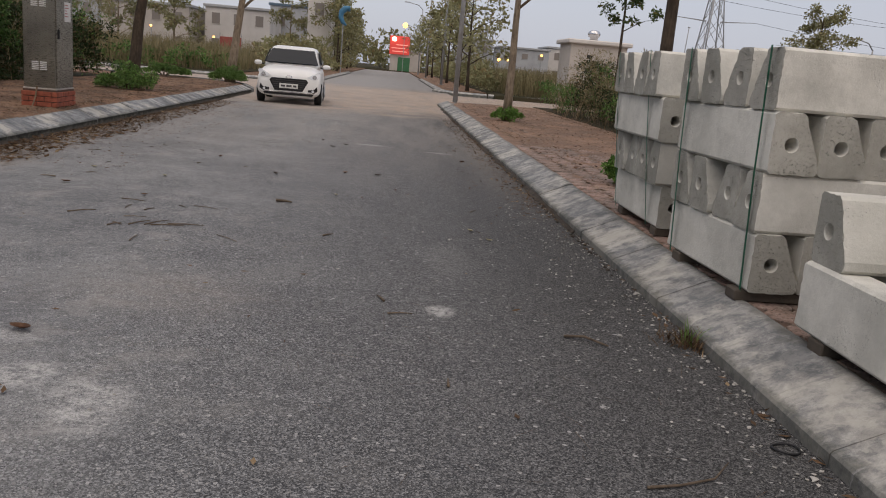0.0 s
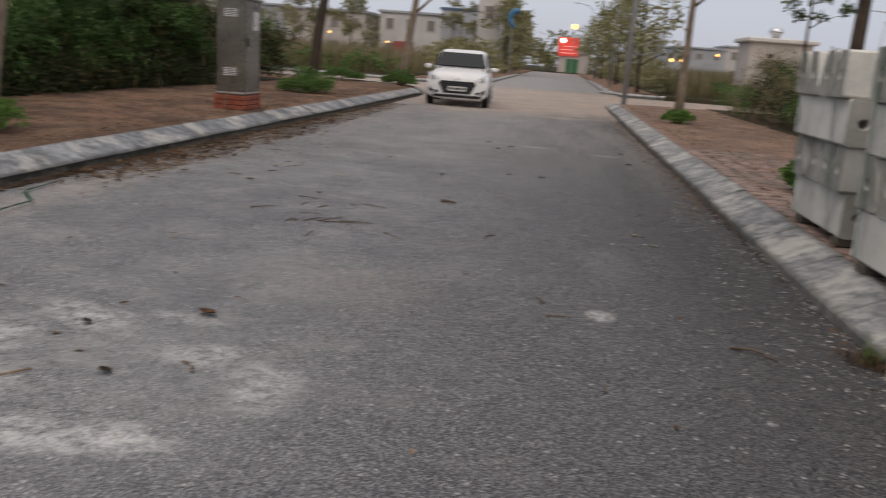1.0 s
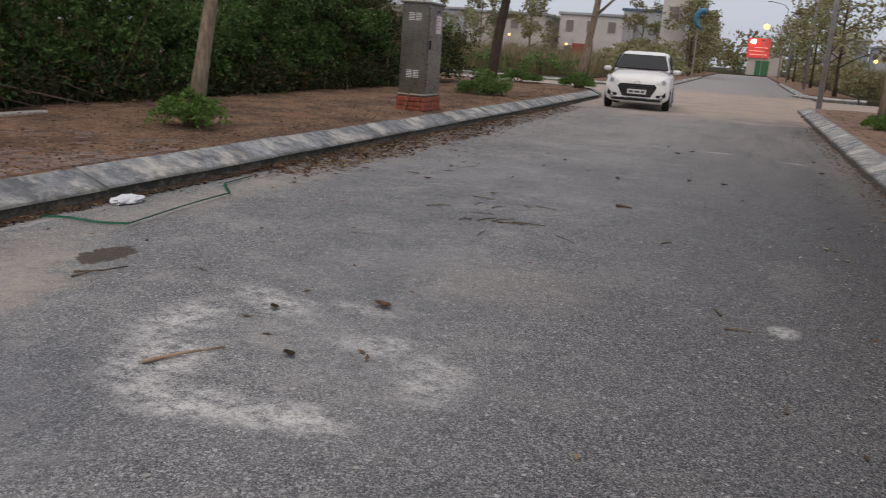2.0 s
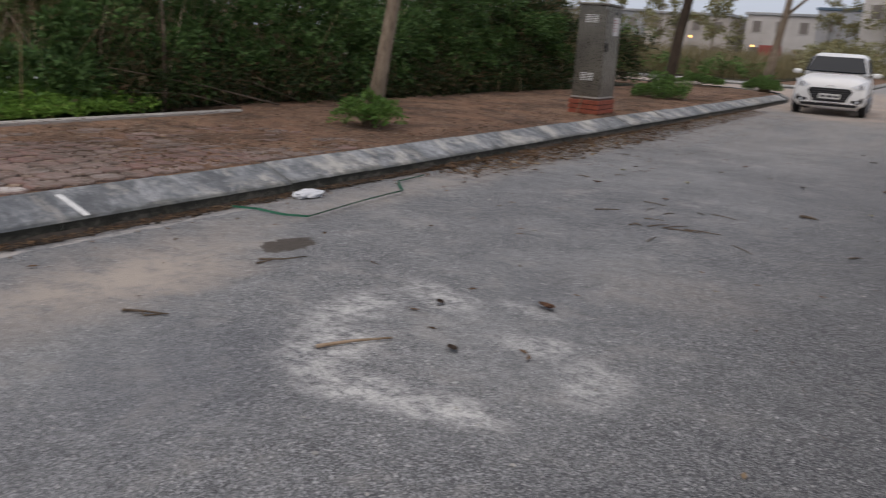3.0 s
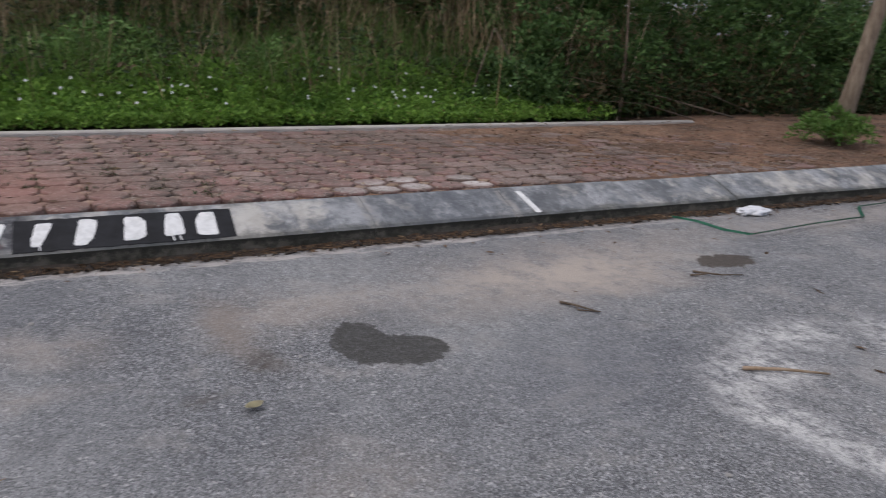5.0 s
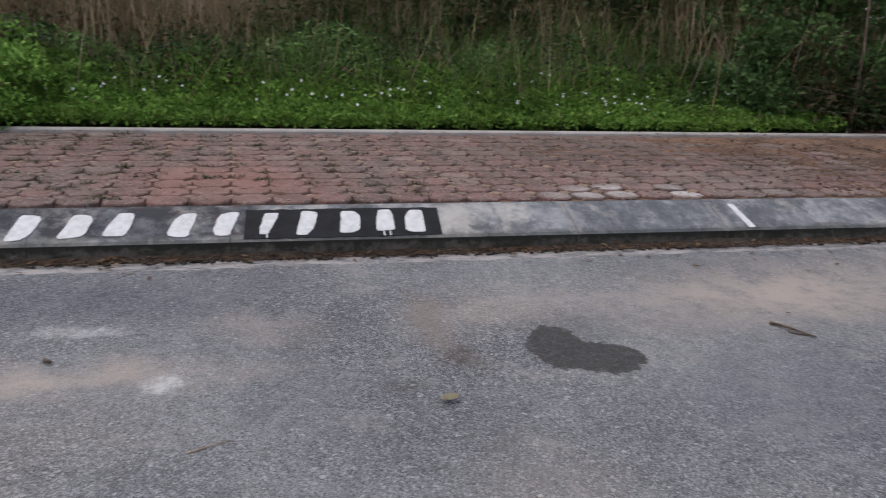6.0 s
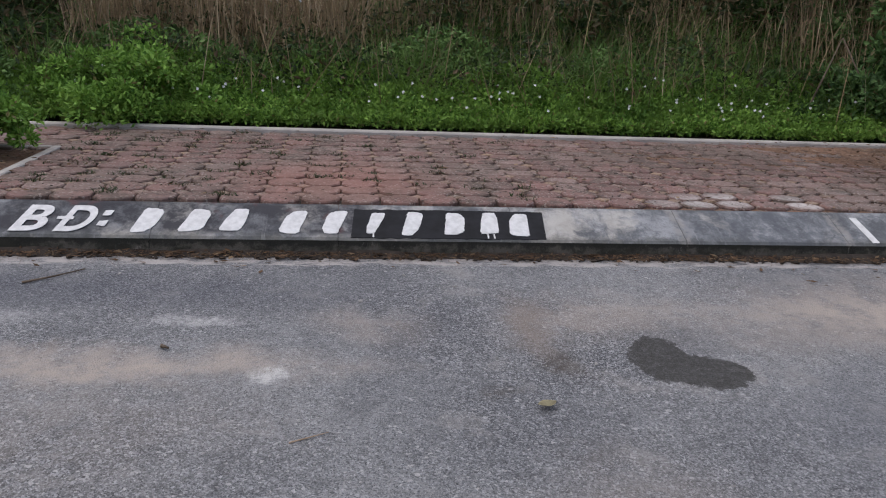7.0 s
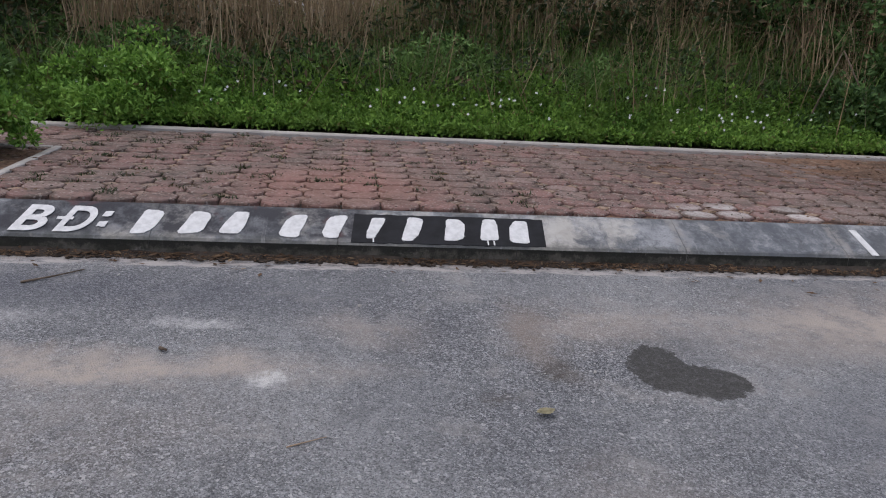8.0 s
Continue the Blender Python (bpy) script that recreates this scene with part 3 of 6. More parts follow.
# the left run faces +x, so its stones are turned half round
for i in range(-9, 28):
    stone(mesh_l, kerb_left, KERB_L, i + 0.49, 180)
for i in range(5):
    a = 9 + 18 * i
    stone(mesh_l, kerb_left, KERB_L - 3.2 + 3.2 * math.cos(radians(a + 9)), 28.0 + 3.2 * math.sin(radians(a + 9)), 180 + a)
for i in range(9):
    stone(mesh_l, kerb_left, KERB_L - 3.2 - i, 31.2, 270)
for i in range(-7, 29):
    stone(mesh_r, kerb_right, KERB_R, i + 0.31, 0)
for i in range(4):
    a = 11 + 22 * i
    stone(mesh_r, kerb_right, KERB_R + 2.4 - 2.4 * math.cos(radians(a - 11)), 29.35 + 2.4 * math.sin(radians(a - 11)) - 2.2, -a)
kerb_far = thing("kerb_far", "pale concrete kerb round the corner of the crossing", "kerb", kind="structure")
for i in range(30):
    stone(mesh_f, kerb_far, 1.95, 46 + i * 1.0, 0)
for i in range(5):
    a = 9 + 18 * i
    stone(mesh_f, kerb_far, 1.95 + 3.4 - 3.4 * math.cos(radians(a - 9)), 46 - 3.4 * math.sin(radians(a - 9)) - 1.0 * math.cos(radians(a)), a)
for i in range(12):
    stone(mesh_f, kerb_far, 5.4 + i, 42.6, 90)
kerb_far_left = thing("kerb_far_left", "pale concrete kerb of the farther street", "kerb", kind="structure")
for i in range(40):
    stone(mesh_f, kerb_far_left, -4.3, 43 + i, 180)
for i in range(14):
    stone(mesh_f, kerb_far_left, -5.0 - i, 41.0, 270 - 180)


# ---- pavements ----
def slab(name, x0, x1, y0, y1, z, material, label):
    return tagged(part(name, boxed(x0, x1, y0, y1, -0.15, z), material), label, "pavement", kind="structure")


pave_left = slab("pavement_left", -8.22, KERB_L - 0.325, -30, 28.0, PAVE_L - 0.035, BED, "pavement of red octagonal pavers, partly under soil")
slab("pavement_left_corner", -14, KERB_L - 1.3, 28.0, 30.85, PAVE_L - 0.03, SOIL, "bare soil pavement at the street corner")
pave_right = slab("pavement_right", KERB_R + 0.345, 4.62, -30, 29.3, PAVE_R - 0.03, BED, "pavement of dusty red pavers under the stacked blocks")
slab("pavement_far_right", 2.24, 5.2, 46, 132, 0.13, SOIL, "bare soil pavement along the farther street")
slab("pavement_far_left", -8.3, -4.62, 43, 132, 0.13, SOIL, "bare soil pavement along the farther street")
tagged(part("edging_left", boxed(-8.34, -8.22, -30, 8.3, -0.15, PAVE_L + 0.028, bevel=0.012), EDGING), "pale concrete edging between pavement and weeds", "edging", kind="structure")


def soil_sheet(name, x0, x1, y0, y1, top, cover, label, material, step=0.12):
    """Uneven earth that thins out where cover(x, y) falls to 0."""
    xs, ys = np.arange(x0, x1 + step / 2, step), np.arange(y0, y1, step)
    v, f = [], []
    for y in ys:
        for x in xs:
            n = noise.noise((x * 0.9, y * 0.9, 3)) + 0.5 * noise.noise((x * 3.1, y * 3.1, 7))
            m = noise.noise((x * 8, y * 8, 1))
            h = cover(x, y) + 0.75 * n + 0.35 * m
            rim = min(1.0, (x - x0 + 0.02) / 0.2, (x1 - x + 0.02) / 0.2)
            h = h * rim - 0.55 * (1 - rim)
            v.append((x, y, top + max(-0.02, min(0.03, 0.03 * h)) + 0.004 * m))
    for j in range(len(ys) - 1):
        for i in range(len(xs) - 1):
            a = j * len(xs) + i
            f.append((a, a + 1, a + 1 + len(xs), a + len(xs)))
    return tagged(raw(name, v, f, material, None, True), label, "soil", kind="stuff")


soil_sheet("soil_left", -8.22, -5.235, 2.0, 28.0, PAVE_L, lambda x, y: min(1.0, (y - 6.0 - 0.6 * (x + 6.5)) * 0.32), "reddish bare soil washed over the pavement", SOIL)
soil_sheet("soil_verge", -8.95, -8.12, 7.6, 28.0, PAVE_L + 0.004, lambda x, y: min(1.0, (y - 7.9) * 0.9), "reddish soil washed up to the shrubs", SOIL)
soil_sheet("soil_right", 1.46, 4.6, 5.0, 28.8, PAVE_R, lambda x, y: min(1.0, -0.55 + (x - 1.5) * 0.35 + max(0, y - 16) * 0.05), "brown soil and dust over the red pavers", PALE_SOIL)


def gutter_soil(name, x0, out, y0, y1, label):
    """A ragged wedge of dirt against a kerb's foot, thinning towards the road."""
    ys = np.arange(y0, y1, 0.05)
    v, f = [], []
    for y in ys:
        n = noise.noise((y * 1.3, x0, 5)) + 0.6 * noise.noise((y * 6, x0, 8))
        reach, high = max(0.02, 0.06 + 0.035 * n), max(0.006, 0.032 + 0.02 * n)
        for k, q in enumerate((0.0, 0.35, 0.7, 1.0)):
            v.append((x0 + out * reach * q, y, (high * (1 - q) ** 1.3 + 0.004 * noise.noise((y * 20, q * 9, 2)) * (1 - q)) - 0.003 * q))
    for j in range(len(ys) - 1):
        for k in range(3):
            a = j * 4 + k
            f.append((a, a + 1, a + 5, a + 4))
    return tagged(raw(name, v, f, DIRT, None, True), label, "dirt", kind="stuff")


gutter_soil("gutter_soil_left", KERB_L - 0.004, 1, -8, 27, "dark dirt washed against the kerb foot")
gutter_soil("gutter_soil_right", KERB_R + 0.004, -1, 7.5, 27, "dirt and dust washed against the kerb foot")

# ---- stacked kerb blocks ----
B_LONG, B_WIDE, B_TOP, B_HIGH = 1.19, 0.278, 0.165, 0.322


def block_mesh(seed):
    """A kerb block along +y: upright side at x = 0, sloped side to +x, a lifting hole in each end."""
    bm = bmesh.new()
    wear = random.Random(seed)
    r = 0.016
    corners = [(r, 0), (B_WIDE - r, 0), (B_WIDE, r), (B_WIDE, 0.055), (B_TOP + 0.006, B_HIGH - r), (B_TOP - r, B_HIGH), (r, B_HIGH), (0, B_HIGH - r), (0, r)]
    outline = []
    for a, b in zip(corners, corners[1:] + corners[:1]):
        n = max(1, round(math.dist(a, b) / 0.026))
        outline += [(a[0] + (b[0] - a[0]) * i / n, a[1] + (b[1] - a[1]) * i / n) for i in range(n)]
    cx, cz, hole = 0.112, 0.155, 0.036
    ends = []
    for y, inward in ((0.0, 1), (B_LONG, -1)):
        rim = [bm.verts.new((x + wear.uniform(-0.0025, 0.0025), y + inward * wear.choice((0, 0, 0, 0.001, 0.002, 0.005)), z + wear.choice((0, 0, 0.001, -0.003)))) for x, z in outline]
        ang = [math.atan2(z - cz, x - cx) for x, z in outline]
        face = [bm.verts.new((cx + (x - cx) * 0.9, y, cz + (z - cz) * 0.9)) for x, z in outline]
        shell = [bm.verts.new((x, y + inward * 0.014, z)) for x, z in outline]
        mouth = [bm.verts.new((cx + hole * 1.12 * math.cos(a), y, cz + hole * 1.12 * math.sin(a))) for a in ang]
        neck = [bm.verts.new((cx + hole * math.cos(a), y + inward * 0.008, cz + hole * math.sin(a))) for a in ang]
        deep = [bm.verts.new((cx + hole * 0.85 * math.cos(a), y + inward * 0.16, cz + hole * 0.85 * math.sin(a))) for a in ang]
        n = len(rim)
        for p, q in ((shell, rim), (rim, face), (face, mouth), (mouth, neck), (neck, deep)):
            for i in range(n):
                bm.faces.new((p[i], p[(i + 1) % n], q[(i + 1) % n], q[i]))
        bm.faces.new(deep)
        ends.append(shell)
    a, b = ends
    for i in range(len(a)):
        bm.faces.new((a[i], a[(i + 1) % len(a)], b[(i + 1) % len(b)], b[i]))
    bmesh.ops.recalc_face_normals(bm, faces=bm.faces)
    me = bpy.data.meshes.new("concrete_block")
    bm.to_mesh(me)
    bm.free()
    me.materials.append(BLOCK)
    me.materials.append(BLOCK_END)
    for f in me.polygons:
        if abs(f.normal.y) > 0.7 or len(f.vertices) > 4:
            f.material_index = 1
    return me


brnd = random.Random(11)
BLOCK_MESHES = [block_mesh(s) for s in range(4)]


def block(x, y, z, turn, flip=False):
    """turn 0: along +y with its upright side at x. turn -90: along +x, its upright side to +y; 90 with flip, upright side to -y."""
    ob = tagged(new("kerb_block", brnd.choice(BLOCK_MESHES)), "pale grey cast concrete kerb block with an end hole", "concrete block", "stacked kerb blocks")
    ob.matrix_world = pose(x + brnd.uniform(-0.006, 0.006), y + brnd.uniform(-0.006, 0.006), z, 0, 0, turn + brnd.uniform(-0.5, 0.5))
    return ob


def along(x, y, z, road_side=True):
    """Lengthwise to the road from y to y + length; the upright side to the road or away from it."""
    return block(x, y, z, 0) if road_side else block(x + B_WIDE, y + B_LONG, z, 180)


def across(x, y, z, upright_near):
    """Crosswise, from x to x + length, taking the strip y to y + width; the upright side near (-y) or far (+y)."""
    if upright_near:
        ob = block(x + B_LONG, y, z, 90)
    else:
        ob = block(x, y + B_WIDE, z, -90)
    return ob


def askew(ob, x, y, degrees):
    """Turns a thing round an upright line through x, y."""
    ob.matrix_world = Matrix.Translation((x, y, 0)) @ Matrix.Rotation(radians(degrees), 4, "Z") @ Matrix.Translation((-x, -y, 0)) @ ob.matrix_basis


def stack(x, y, z, near, lean, turn=0.0):
    """Four layers of four, laid crosswise in turn. near: for the two crosswise layers, which blocks stand upright side near."""
    for layer in range(4):
        zz, x = z + layer * (B_HIGH + 0.002), x - (lean if layer else 0)
        for i in range(4):
            if layer % 2 == 0:
                ob = along(x + i * (B_WIDE + 0.004), y + brnd.uniform(-0.015, 0.015), zz)
            else:
                ob = across(x + brnd.uniform(-0.015, 0.012), y + 0.01 + i * (B_WIDE + 0.026), zz, near[layer // 2][i])
            askew(ob, x, y + B_LONG, turn * (1 + 0.2 * layer))


STACK_Z = PAVE_R + 0.065
stack(1.372, 4.845, STACK_Z, ((True, True, False, False), (True, True, False, False)), 0.014, 2.4)
stack(1.50, 6.64, STACK_Z, ((True, True, True, False), (True, True, False, False)), 0.044)
along(1.395, 4.265 - B_LONG, STACK_Z)
along(1.395 + B_WIDE + 0.01, 4.265 - B_LONG, STACK_Z)
along(1.395 + 2 * B_WIDE + 0.02, 4.265 - B_LONG, STACK_Z)
across(1.41, 4.255 - B_WIDE, STACK_Z + B_HIGH + 0.002, False)
across(1.41, 3.60 - B_WIDE, STACK_Z + B_HIGH + 0.002, False)
for bx, by in ((1.38, 4.9), (1.38, 5.8), (1.50, 6.68), (1.50, 7.6), (1.40, 4.0), (1.40, 3.25)):
    ob = tagged(part("support_stone", boxed(0, 1.0, 0, 0.13, 0, 0.0635, bevel=0.008), BED), "rough grey batten stone under the stacked blocks", "batten", "battens under the blocks")
    ob.location = (bx, by, PAVE_R)


def strap(x, y, deep, z0, z1, wide=0.02, lean=0.0, tilt=0.0):
    """A plastic band down the road side, over the top and down behind."""
    t = 0.003
    bm = bmesh.new()
    x1 = x + deep
    path = [(x - t, z0), (x - t - 0.004 - tilt * 0.55, (z0 + z1) / 2), (x - t - tilt, z1 + t), (x1 + t, z1 + t), (x1 + t, z0)]
    for (ax, az), (bx, bz) in zip(path, path[1:]):
        fa, fb = (az - z0) / (z1 - z0) * lean, (bz - z0) / (z1 - z0) * lean
        q = [bm.verts.new(p) for p in ((ax, y + fa, az), (ax, y + fa + wide, az), (bx, y + fb + wide, bz), (bx, y + fb, bz))]
        bm.faces.new(q)
    bmesh.ops.solidify(bm, geom=bm.faces[:], thickness=0.0015)
    ob = tagged(part("packing_strap", bm, STRAP), "green plastic packing strap round a block stack", "strap", "packing straps")
    return ob


ZT = STACK_Z + 4 * (B_HIGH + 0.002)
for sx, sy, deep, tilt in ((1.372, 4.90, 1.14, 0.045), (1.372, 5.90, 1.14, 0.045), (1.50, 6.85, 1.14, 0.135), (1.50, 7.72, 1.14, 0.135)):
    band_ = strap(sx - 0.018, sy, deep + 0.09, STACK_Z - 0.01, ZT, 0.02, brnd.uniform(-0.02, 0.03), tilt)
    askew(band_, 1.372, 6.03, 3.0 if sx < 1.4 else 0.0)


# ---- street cabinet on a brick plinth ----
def street_cabinet(x, y, z, turn):
    """x, y: its corner by the road that faces the camera's start; the narrow side looks to -y, the door to +x."""
    w, d, h0, h1 = 0.44, 0.74, 0.26, 1.68
    t = thing("street_cabinet", "stainless steel street cabinet on a red brick plinth", "cabinet", x, y, z, turn)
    part("mortar_core", boxed(-w - 0.012, 0.012, -0.012, d + 0.012, 0, h0 - 0.008), JOINT, t)
    for c in range(3):
        z0 = 0.004 + c * 0.076
        shift = 0.5 * (c % 2)
        for i in range(3):
            a = -w - 0.03 + (i - shift + 0.0) * 0.215
            a0, a1 = max(a, -w - 0.03), min(a + 0.205, 0.03)
            if a1 - a0 > 0.03:
                part("brick", boxed(a0, a1, -0.03, 0.02, z0, z0 + 0.066, bevel=0.005), BRICK, t)
        for i in range(5):
            a = 0.024 + (i - shift) * 0.215
            a0, a1 = max(a, 0.024), min(a + 0.205, d + 0.03)
            if a1 - a0 > 0.03:
                part("brick", boxed(-0.02, 0.03, a0, a1, z0, z0 + 0.066, bevel=0.005), BRICK, t)
    part("plinth_cap", boxed(-w - 0.01, 0.01, -0.01, d + 0.01, h0 - 0.03, h0 + 0.015, bevel=0.006), MORTAR, t, "white mortar cap")
    body = part("body", boxed(-w, 0, 0, d, h0 + 0.015, h1, bevel=0.006), STEEL, t)
    door = part("door", boxed(0, 0.016, 0.03, d - 0.03, h0 + 0.05, h1 - 0.06, bevel=0.004), STEEL, t, "steel door with a notice")
    part("handle", boxed(0.016, 0.045, 0.06, 0.085, 0.98, 1.12, bevel=0.006), BLACK, door, "black lever handle")
    part("notice", boxed(0.016, 0.0175, 0.36, 0.62, 1.24, 1.52), PAPER, door, "white paper notice with unreadable lines")
    for i in range(5):
        part("notice_line", boxed(0.0175, 0.0182, 0.37, 0.53 - 0.03 * (i % 3), 1.31 + i * 0.04, 1.322 + i * 0.04), NOTICE_INK, door, "reddish bar of print")
    part("name_plate", boxed(0.016, 0.019, 0.38, 0.52, 1.56, 1.6), BLACK, door, "small dark plate")
    part("roof", boxed(-w - 0.035, 0.04, -0.035, d + 0.035, h1, h1 + 0.035, bevel=0.006), STEEL, t)
    for zc in (0.53, 1.42):
        for k in range(2):
            for i in range(5):
                a = -w / 2 - 0.105 + k * 0.115
                part("vent_slat", boxed(a, a + 0.095, -0.008, 0.0, zc + i * 0.026, zc + i * 0.026 + 0.015, bevel=0.003), WHITE_PAINT, body, "pale louvre slat")
    part("cable", tube(bmesh.new(), [(-w * 0.55, -0.04, 0.3), (-w * 0.6, -0.05, 0.15), (-w * 0.68, -0.09, 0.0)], [0.014, 0.012, 0.012], 6), CABLE, t, "brown cable end hanging to the ground")
    return t


PAPER = plain("notice_paper", (0.62, 0.60, 0.58), 0.7, 0, 0.06, 12)
NOTICE_INK = plain("notice_ink", (0.38, 0.12, 0.12), 0.7)
CABLE = plain("brown_cable", (0.2, 0.14, 0.09), 0.6)
street_cabinet(-5.41, 13.24, PAVE_L + 0.02, 2)

# ---- white hatchback, parked facing the camera's start ----
CAR_WHITE = plain("white_car_paint", (0.74, 0.74, 0.73), 0.28, 0, 0.03, 3)
CAR_GLASS = glass("car_glass", (0.008, 0.011, 0.016), 0.03, 0.14)
LAMP_GLASS = glass("headlamp_glass", (0.55, 0.57, 0.6), 0.08)
CHROME = plain("chrome", (0.6, 0.6, 0.61), 0.15, 0.9, 0.05, 6)
TYRE = plain("tyre_rubber", (0.022, 0.022, 0.023), 0.85, 0, 0.2, 20, 0.3)
ALLOY = plain("alloy_rim", (0.4, 0.4, 0.41), 0.35, 0.7, 0.1, 8)
PLATE = plain("plate_white", (0.62, 0.62, 0.6), 0.5, 0, 0.04, 10)


def loft(bm, sections, close=True):
    rings = [[bm.verts.new(p) for p in s] for s in sections]
    n = len(rings[0])
    for a, b in zip(rings, rings[1:]):
        for i in range(n):
            bm.faces.new((a[i], a[(i + 1) % n], b[(i + 1) % n], b[i]))
    if close:
        bm.faces.new(rings[0])
        bm.faces.new(rings[-1])
    return bm


def rounded(hw, z0, z1, y, n=28, power=4.5, tuck=0.0):
    """A rounded box section across the car at y; tuck narrows it towards the top."""
    out = []
    for i in range(n):
        a = 2 * math.pi * i / n
        c, s = math.cos(a), math.sin(a)
        x = hw * math.copysign(abs(c) ** (2 / power), c)
        z = (z0 + z1) / 2 + (z1 - z0) / 2 * math.copysign(abs(s) ** (2 / power), s)
        out.append((x * (1 - tuck * max(0.0, s)), y, z))
    return out


def hatchback(x, y, turn):
    """Its nose at y, looking to -y; 3.76 m long, 1.66 m wide, 1.51 m high."""
    car = thing("car", "small white hatchback car parked near the kerb, seen from the front", "car", x, y, 0.0, turn)

    def pod(px, py, pz, a, b, c):
        bm = bmesh.new()
        bmesh.ops.create_uvsphere(bm, u_segments=16, v_segments=10, radius=1.0)
        for v in bm.verts:
            v.co = Vector((px + a * math.copysign(abs(v.co.x) ** 0.75, v.co.x), py + b * v.co.y, pz + c * math.copysign(abs(v.co.z) ** 0.8, v.co.z)))
        return bm

    secs = [(0.0, 0.70, 0.27, 0.62, 0), (0.018, 0.76, 0.22, 0.70, 0), (0.06, 0.80, 0.19, 0.785, 0.01), (0.15, 0.82, 0.18, 0.87, 0.03), (0.34, 0.825, 0.18, 0.92, 0.05), (0.65, 0.83, 0.18, 0.96, 0.05), (0.98, 0.83, 0.18, 0.995, 0.05),
            (1.6, 0.83, 0.18, 1.0, 0.05), (2.6, 0.83, 0.18, 1.02, 0.05), (3.3, 0.82, 0.2, 1.03, 0.05), (3.62, 0.78, 0.24, 1.0, 0.05), (3.76, 0.66, 0.32, 0.92, 0.05)]
    body = part("body", loft(bmesh.new(), [rounded(hw, z0, z1, yy, 32, 4.5, tk) for yy, hw, z0, z1, tk in secs]), CAR_WHITE, car, "glossy white bodywork", True)
    # cabin: outlines at rising heights, (z, front y, rear y, half width)
    levels = [(0.94, 0.86, 3.62, 0.775), (1.06, 1.05, 3.58, 0.755), (1.25, 1.34, 3.46, 0.70), (1.40, 1.60, 3.32, 0.645), (1.475, 1.80, 3.2, 0.59), (1.51, 2.1, 3.0, 0.48)]

    def outline(z, f, r, hw, n=32, power=6.0):
        out = []
        for i in range(n):
            a = 2 * math.pi * i / n
            c, s = math.cos(a), math.sin(a)
            out.append((hw * math.copysign(abs(c) ** (2 / power), c), (f + r) / 2 + (r - f) / 2 * math.copysign(abs(s) ** (2 / power), s), z))
        return out

    part("cabin", loft(bmesh.new(), [outline(*lv) for lv in levels]), CAR_WHITE, car, "white roof and pillars", True)

    def pane(name, corners, label):
        bm = bmesh.new()
        q = [bm.verts.new(c) for c in corners]
        f = bm.faces.new(q)
        bmesh.ops.subdivide_edges(bm, edges=bm.edges[:], cuts=7, use_grid_fill=True)
        for v in bm.verts:
            if name == "windscreen":
                v.co.y -= 0.05 * (1 - (v.co.x / 0.72) ** 2)
        bmesh.ops.solidify(bm, geom=bm.faces[:], thickness=-0.03)
        return part(name, bm, CAR_GLASS, car, label, name != "windscreen")

    pane("windscreen", [(-0.70, 0.985, 1.035), (0.70, 0.985, 1.035), (0.575, 1.49, 1.39), (-0.575, 1.49, 1.39)], "dark reflecting windscreen")
    for s in (-1, 1):
        pane("side_window", [(s * 0.772, 1.32, 1.05), (s * 0.772, 2.2, 1.05), (s * 0.672, 2.2, 1.40), (s * 0.672, 1.72, 1.40)], "dark side window")
        pane("side_window", [(s * 0.772, 2.26, 1.05), (s * 0.768, 3.15, 1.06), (s * 0.672, 3.0, 1.40), (s * 0.672, 2.26, 1.40)], "dark side window")
    grille = part("grille", prism(bmesh.new(), [(-0.44, -0.016, 0.665), (0.44, -0.016, 0.665), (0.50, -0.016, 0.60), (0.36, -0.016, 0.345), (-0.36, -0.016, 0.345), (-0.50, -0.016, 0.60)], (0, 0.1, 0)), BLACK, car, "black six-sided grille")
    for i in range(5):
        part("grille_bar", boxed(-0.43 + 0.014 * i, 0.43 - 0.014 * i, -0.026, -0.016, 0.61 - i * 0.055, 0.622 - i * 0.055), DARK_TRIM, grille)
    part("number_plate", boxed(-0.24, 0.24, -0.04, -0.027, 0.41, 0.53, bevel=0.004), PLATE, grille, "white number plate with plain grey bars")
    for a, b in ((-0.2, -0.09), (-0.06, 0.08), (0.11, 0.2)):
        part("plate_bar", boxed(a, b, -0.042, -0.04, 0.445, 0.495), DARK_TRIM, grille)
    badge = bmesh.new()
    tube(badge, [(0.075 * math.cos(a), -0.03, 0.70 + 0.038 * math.sin(a)) for a in [2 * math.pi * i / 16 for i in range(17)]], [0.008] * 17, 6)
    part("badge", badge, CHROME, car, "plain chrome oval badge")
    for s in (-1, 1):
        lamp = part("headlight", prism(bmesh.new(), [(s * 0.46, 0.005, 0.715), (s * 0.60, 0.0, 0.665), (s * 0.745, 0.03, 0.68), (s * 0.805, 0.11, 0.82), (s * 0.775, 0.12, 0.875), (s * 0.62, 0.06, 0.80)], (0, 0.12, 0)), LAMP_GLASS, car, "clear swept headlight")
        part("reflector", tube(bmesh.new(), [(s * 0.66, -0.004, 0.735), (s * 0.66, 0.06, 0.735)], [0.055, 0.04], 12), CHROME, lamp)
        surround = part("fog_surround", prism(bmesh.new(), [(s * 0.50, -0.022, 0.40), (s * 0.66, -0.02, 0.42), (s * 0.735, -0.004, 0.50), (s * 0.75, 0.004, 0.38), (s * 0.68, -0.012, 0.335), (s * 0.50, -0.022, 0.345)], (0, 0.1, 0)), BLACK, car, "black fog lamp surround")
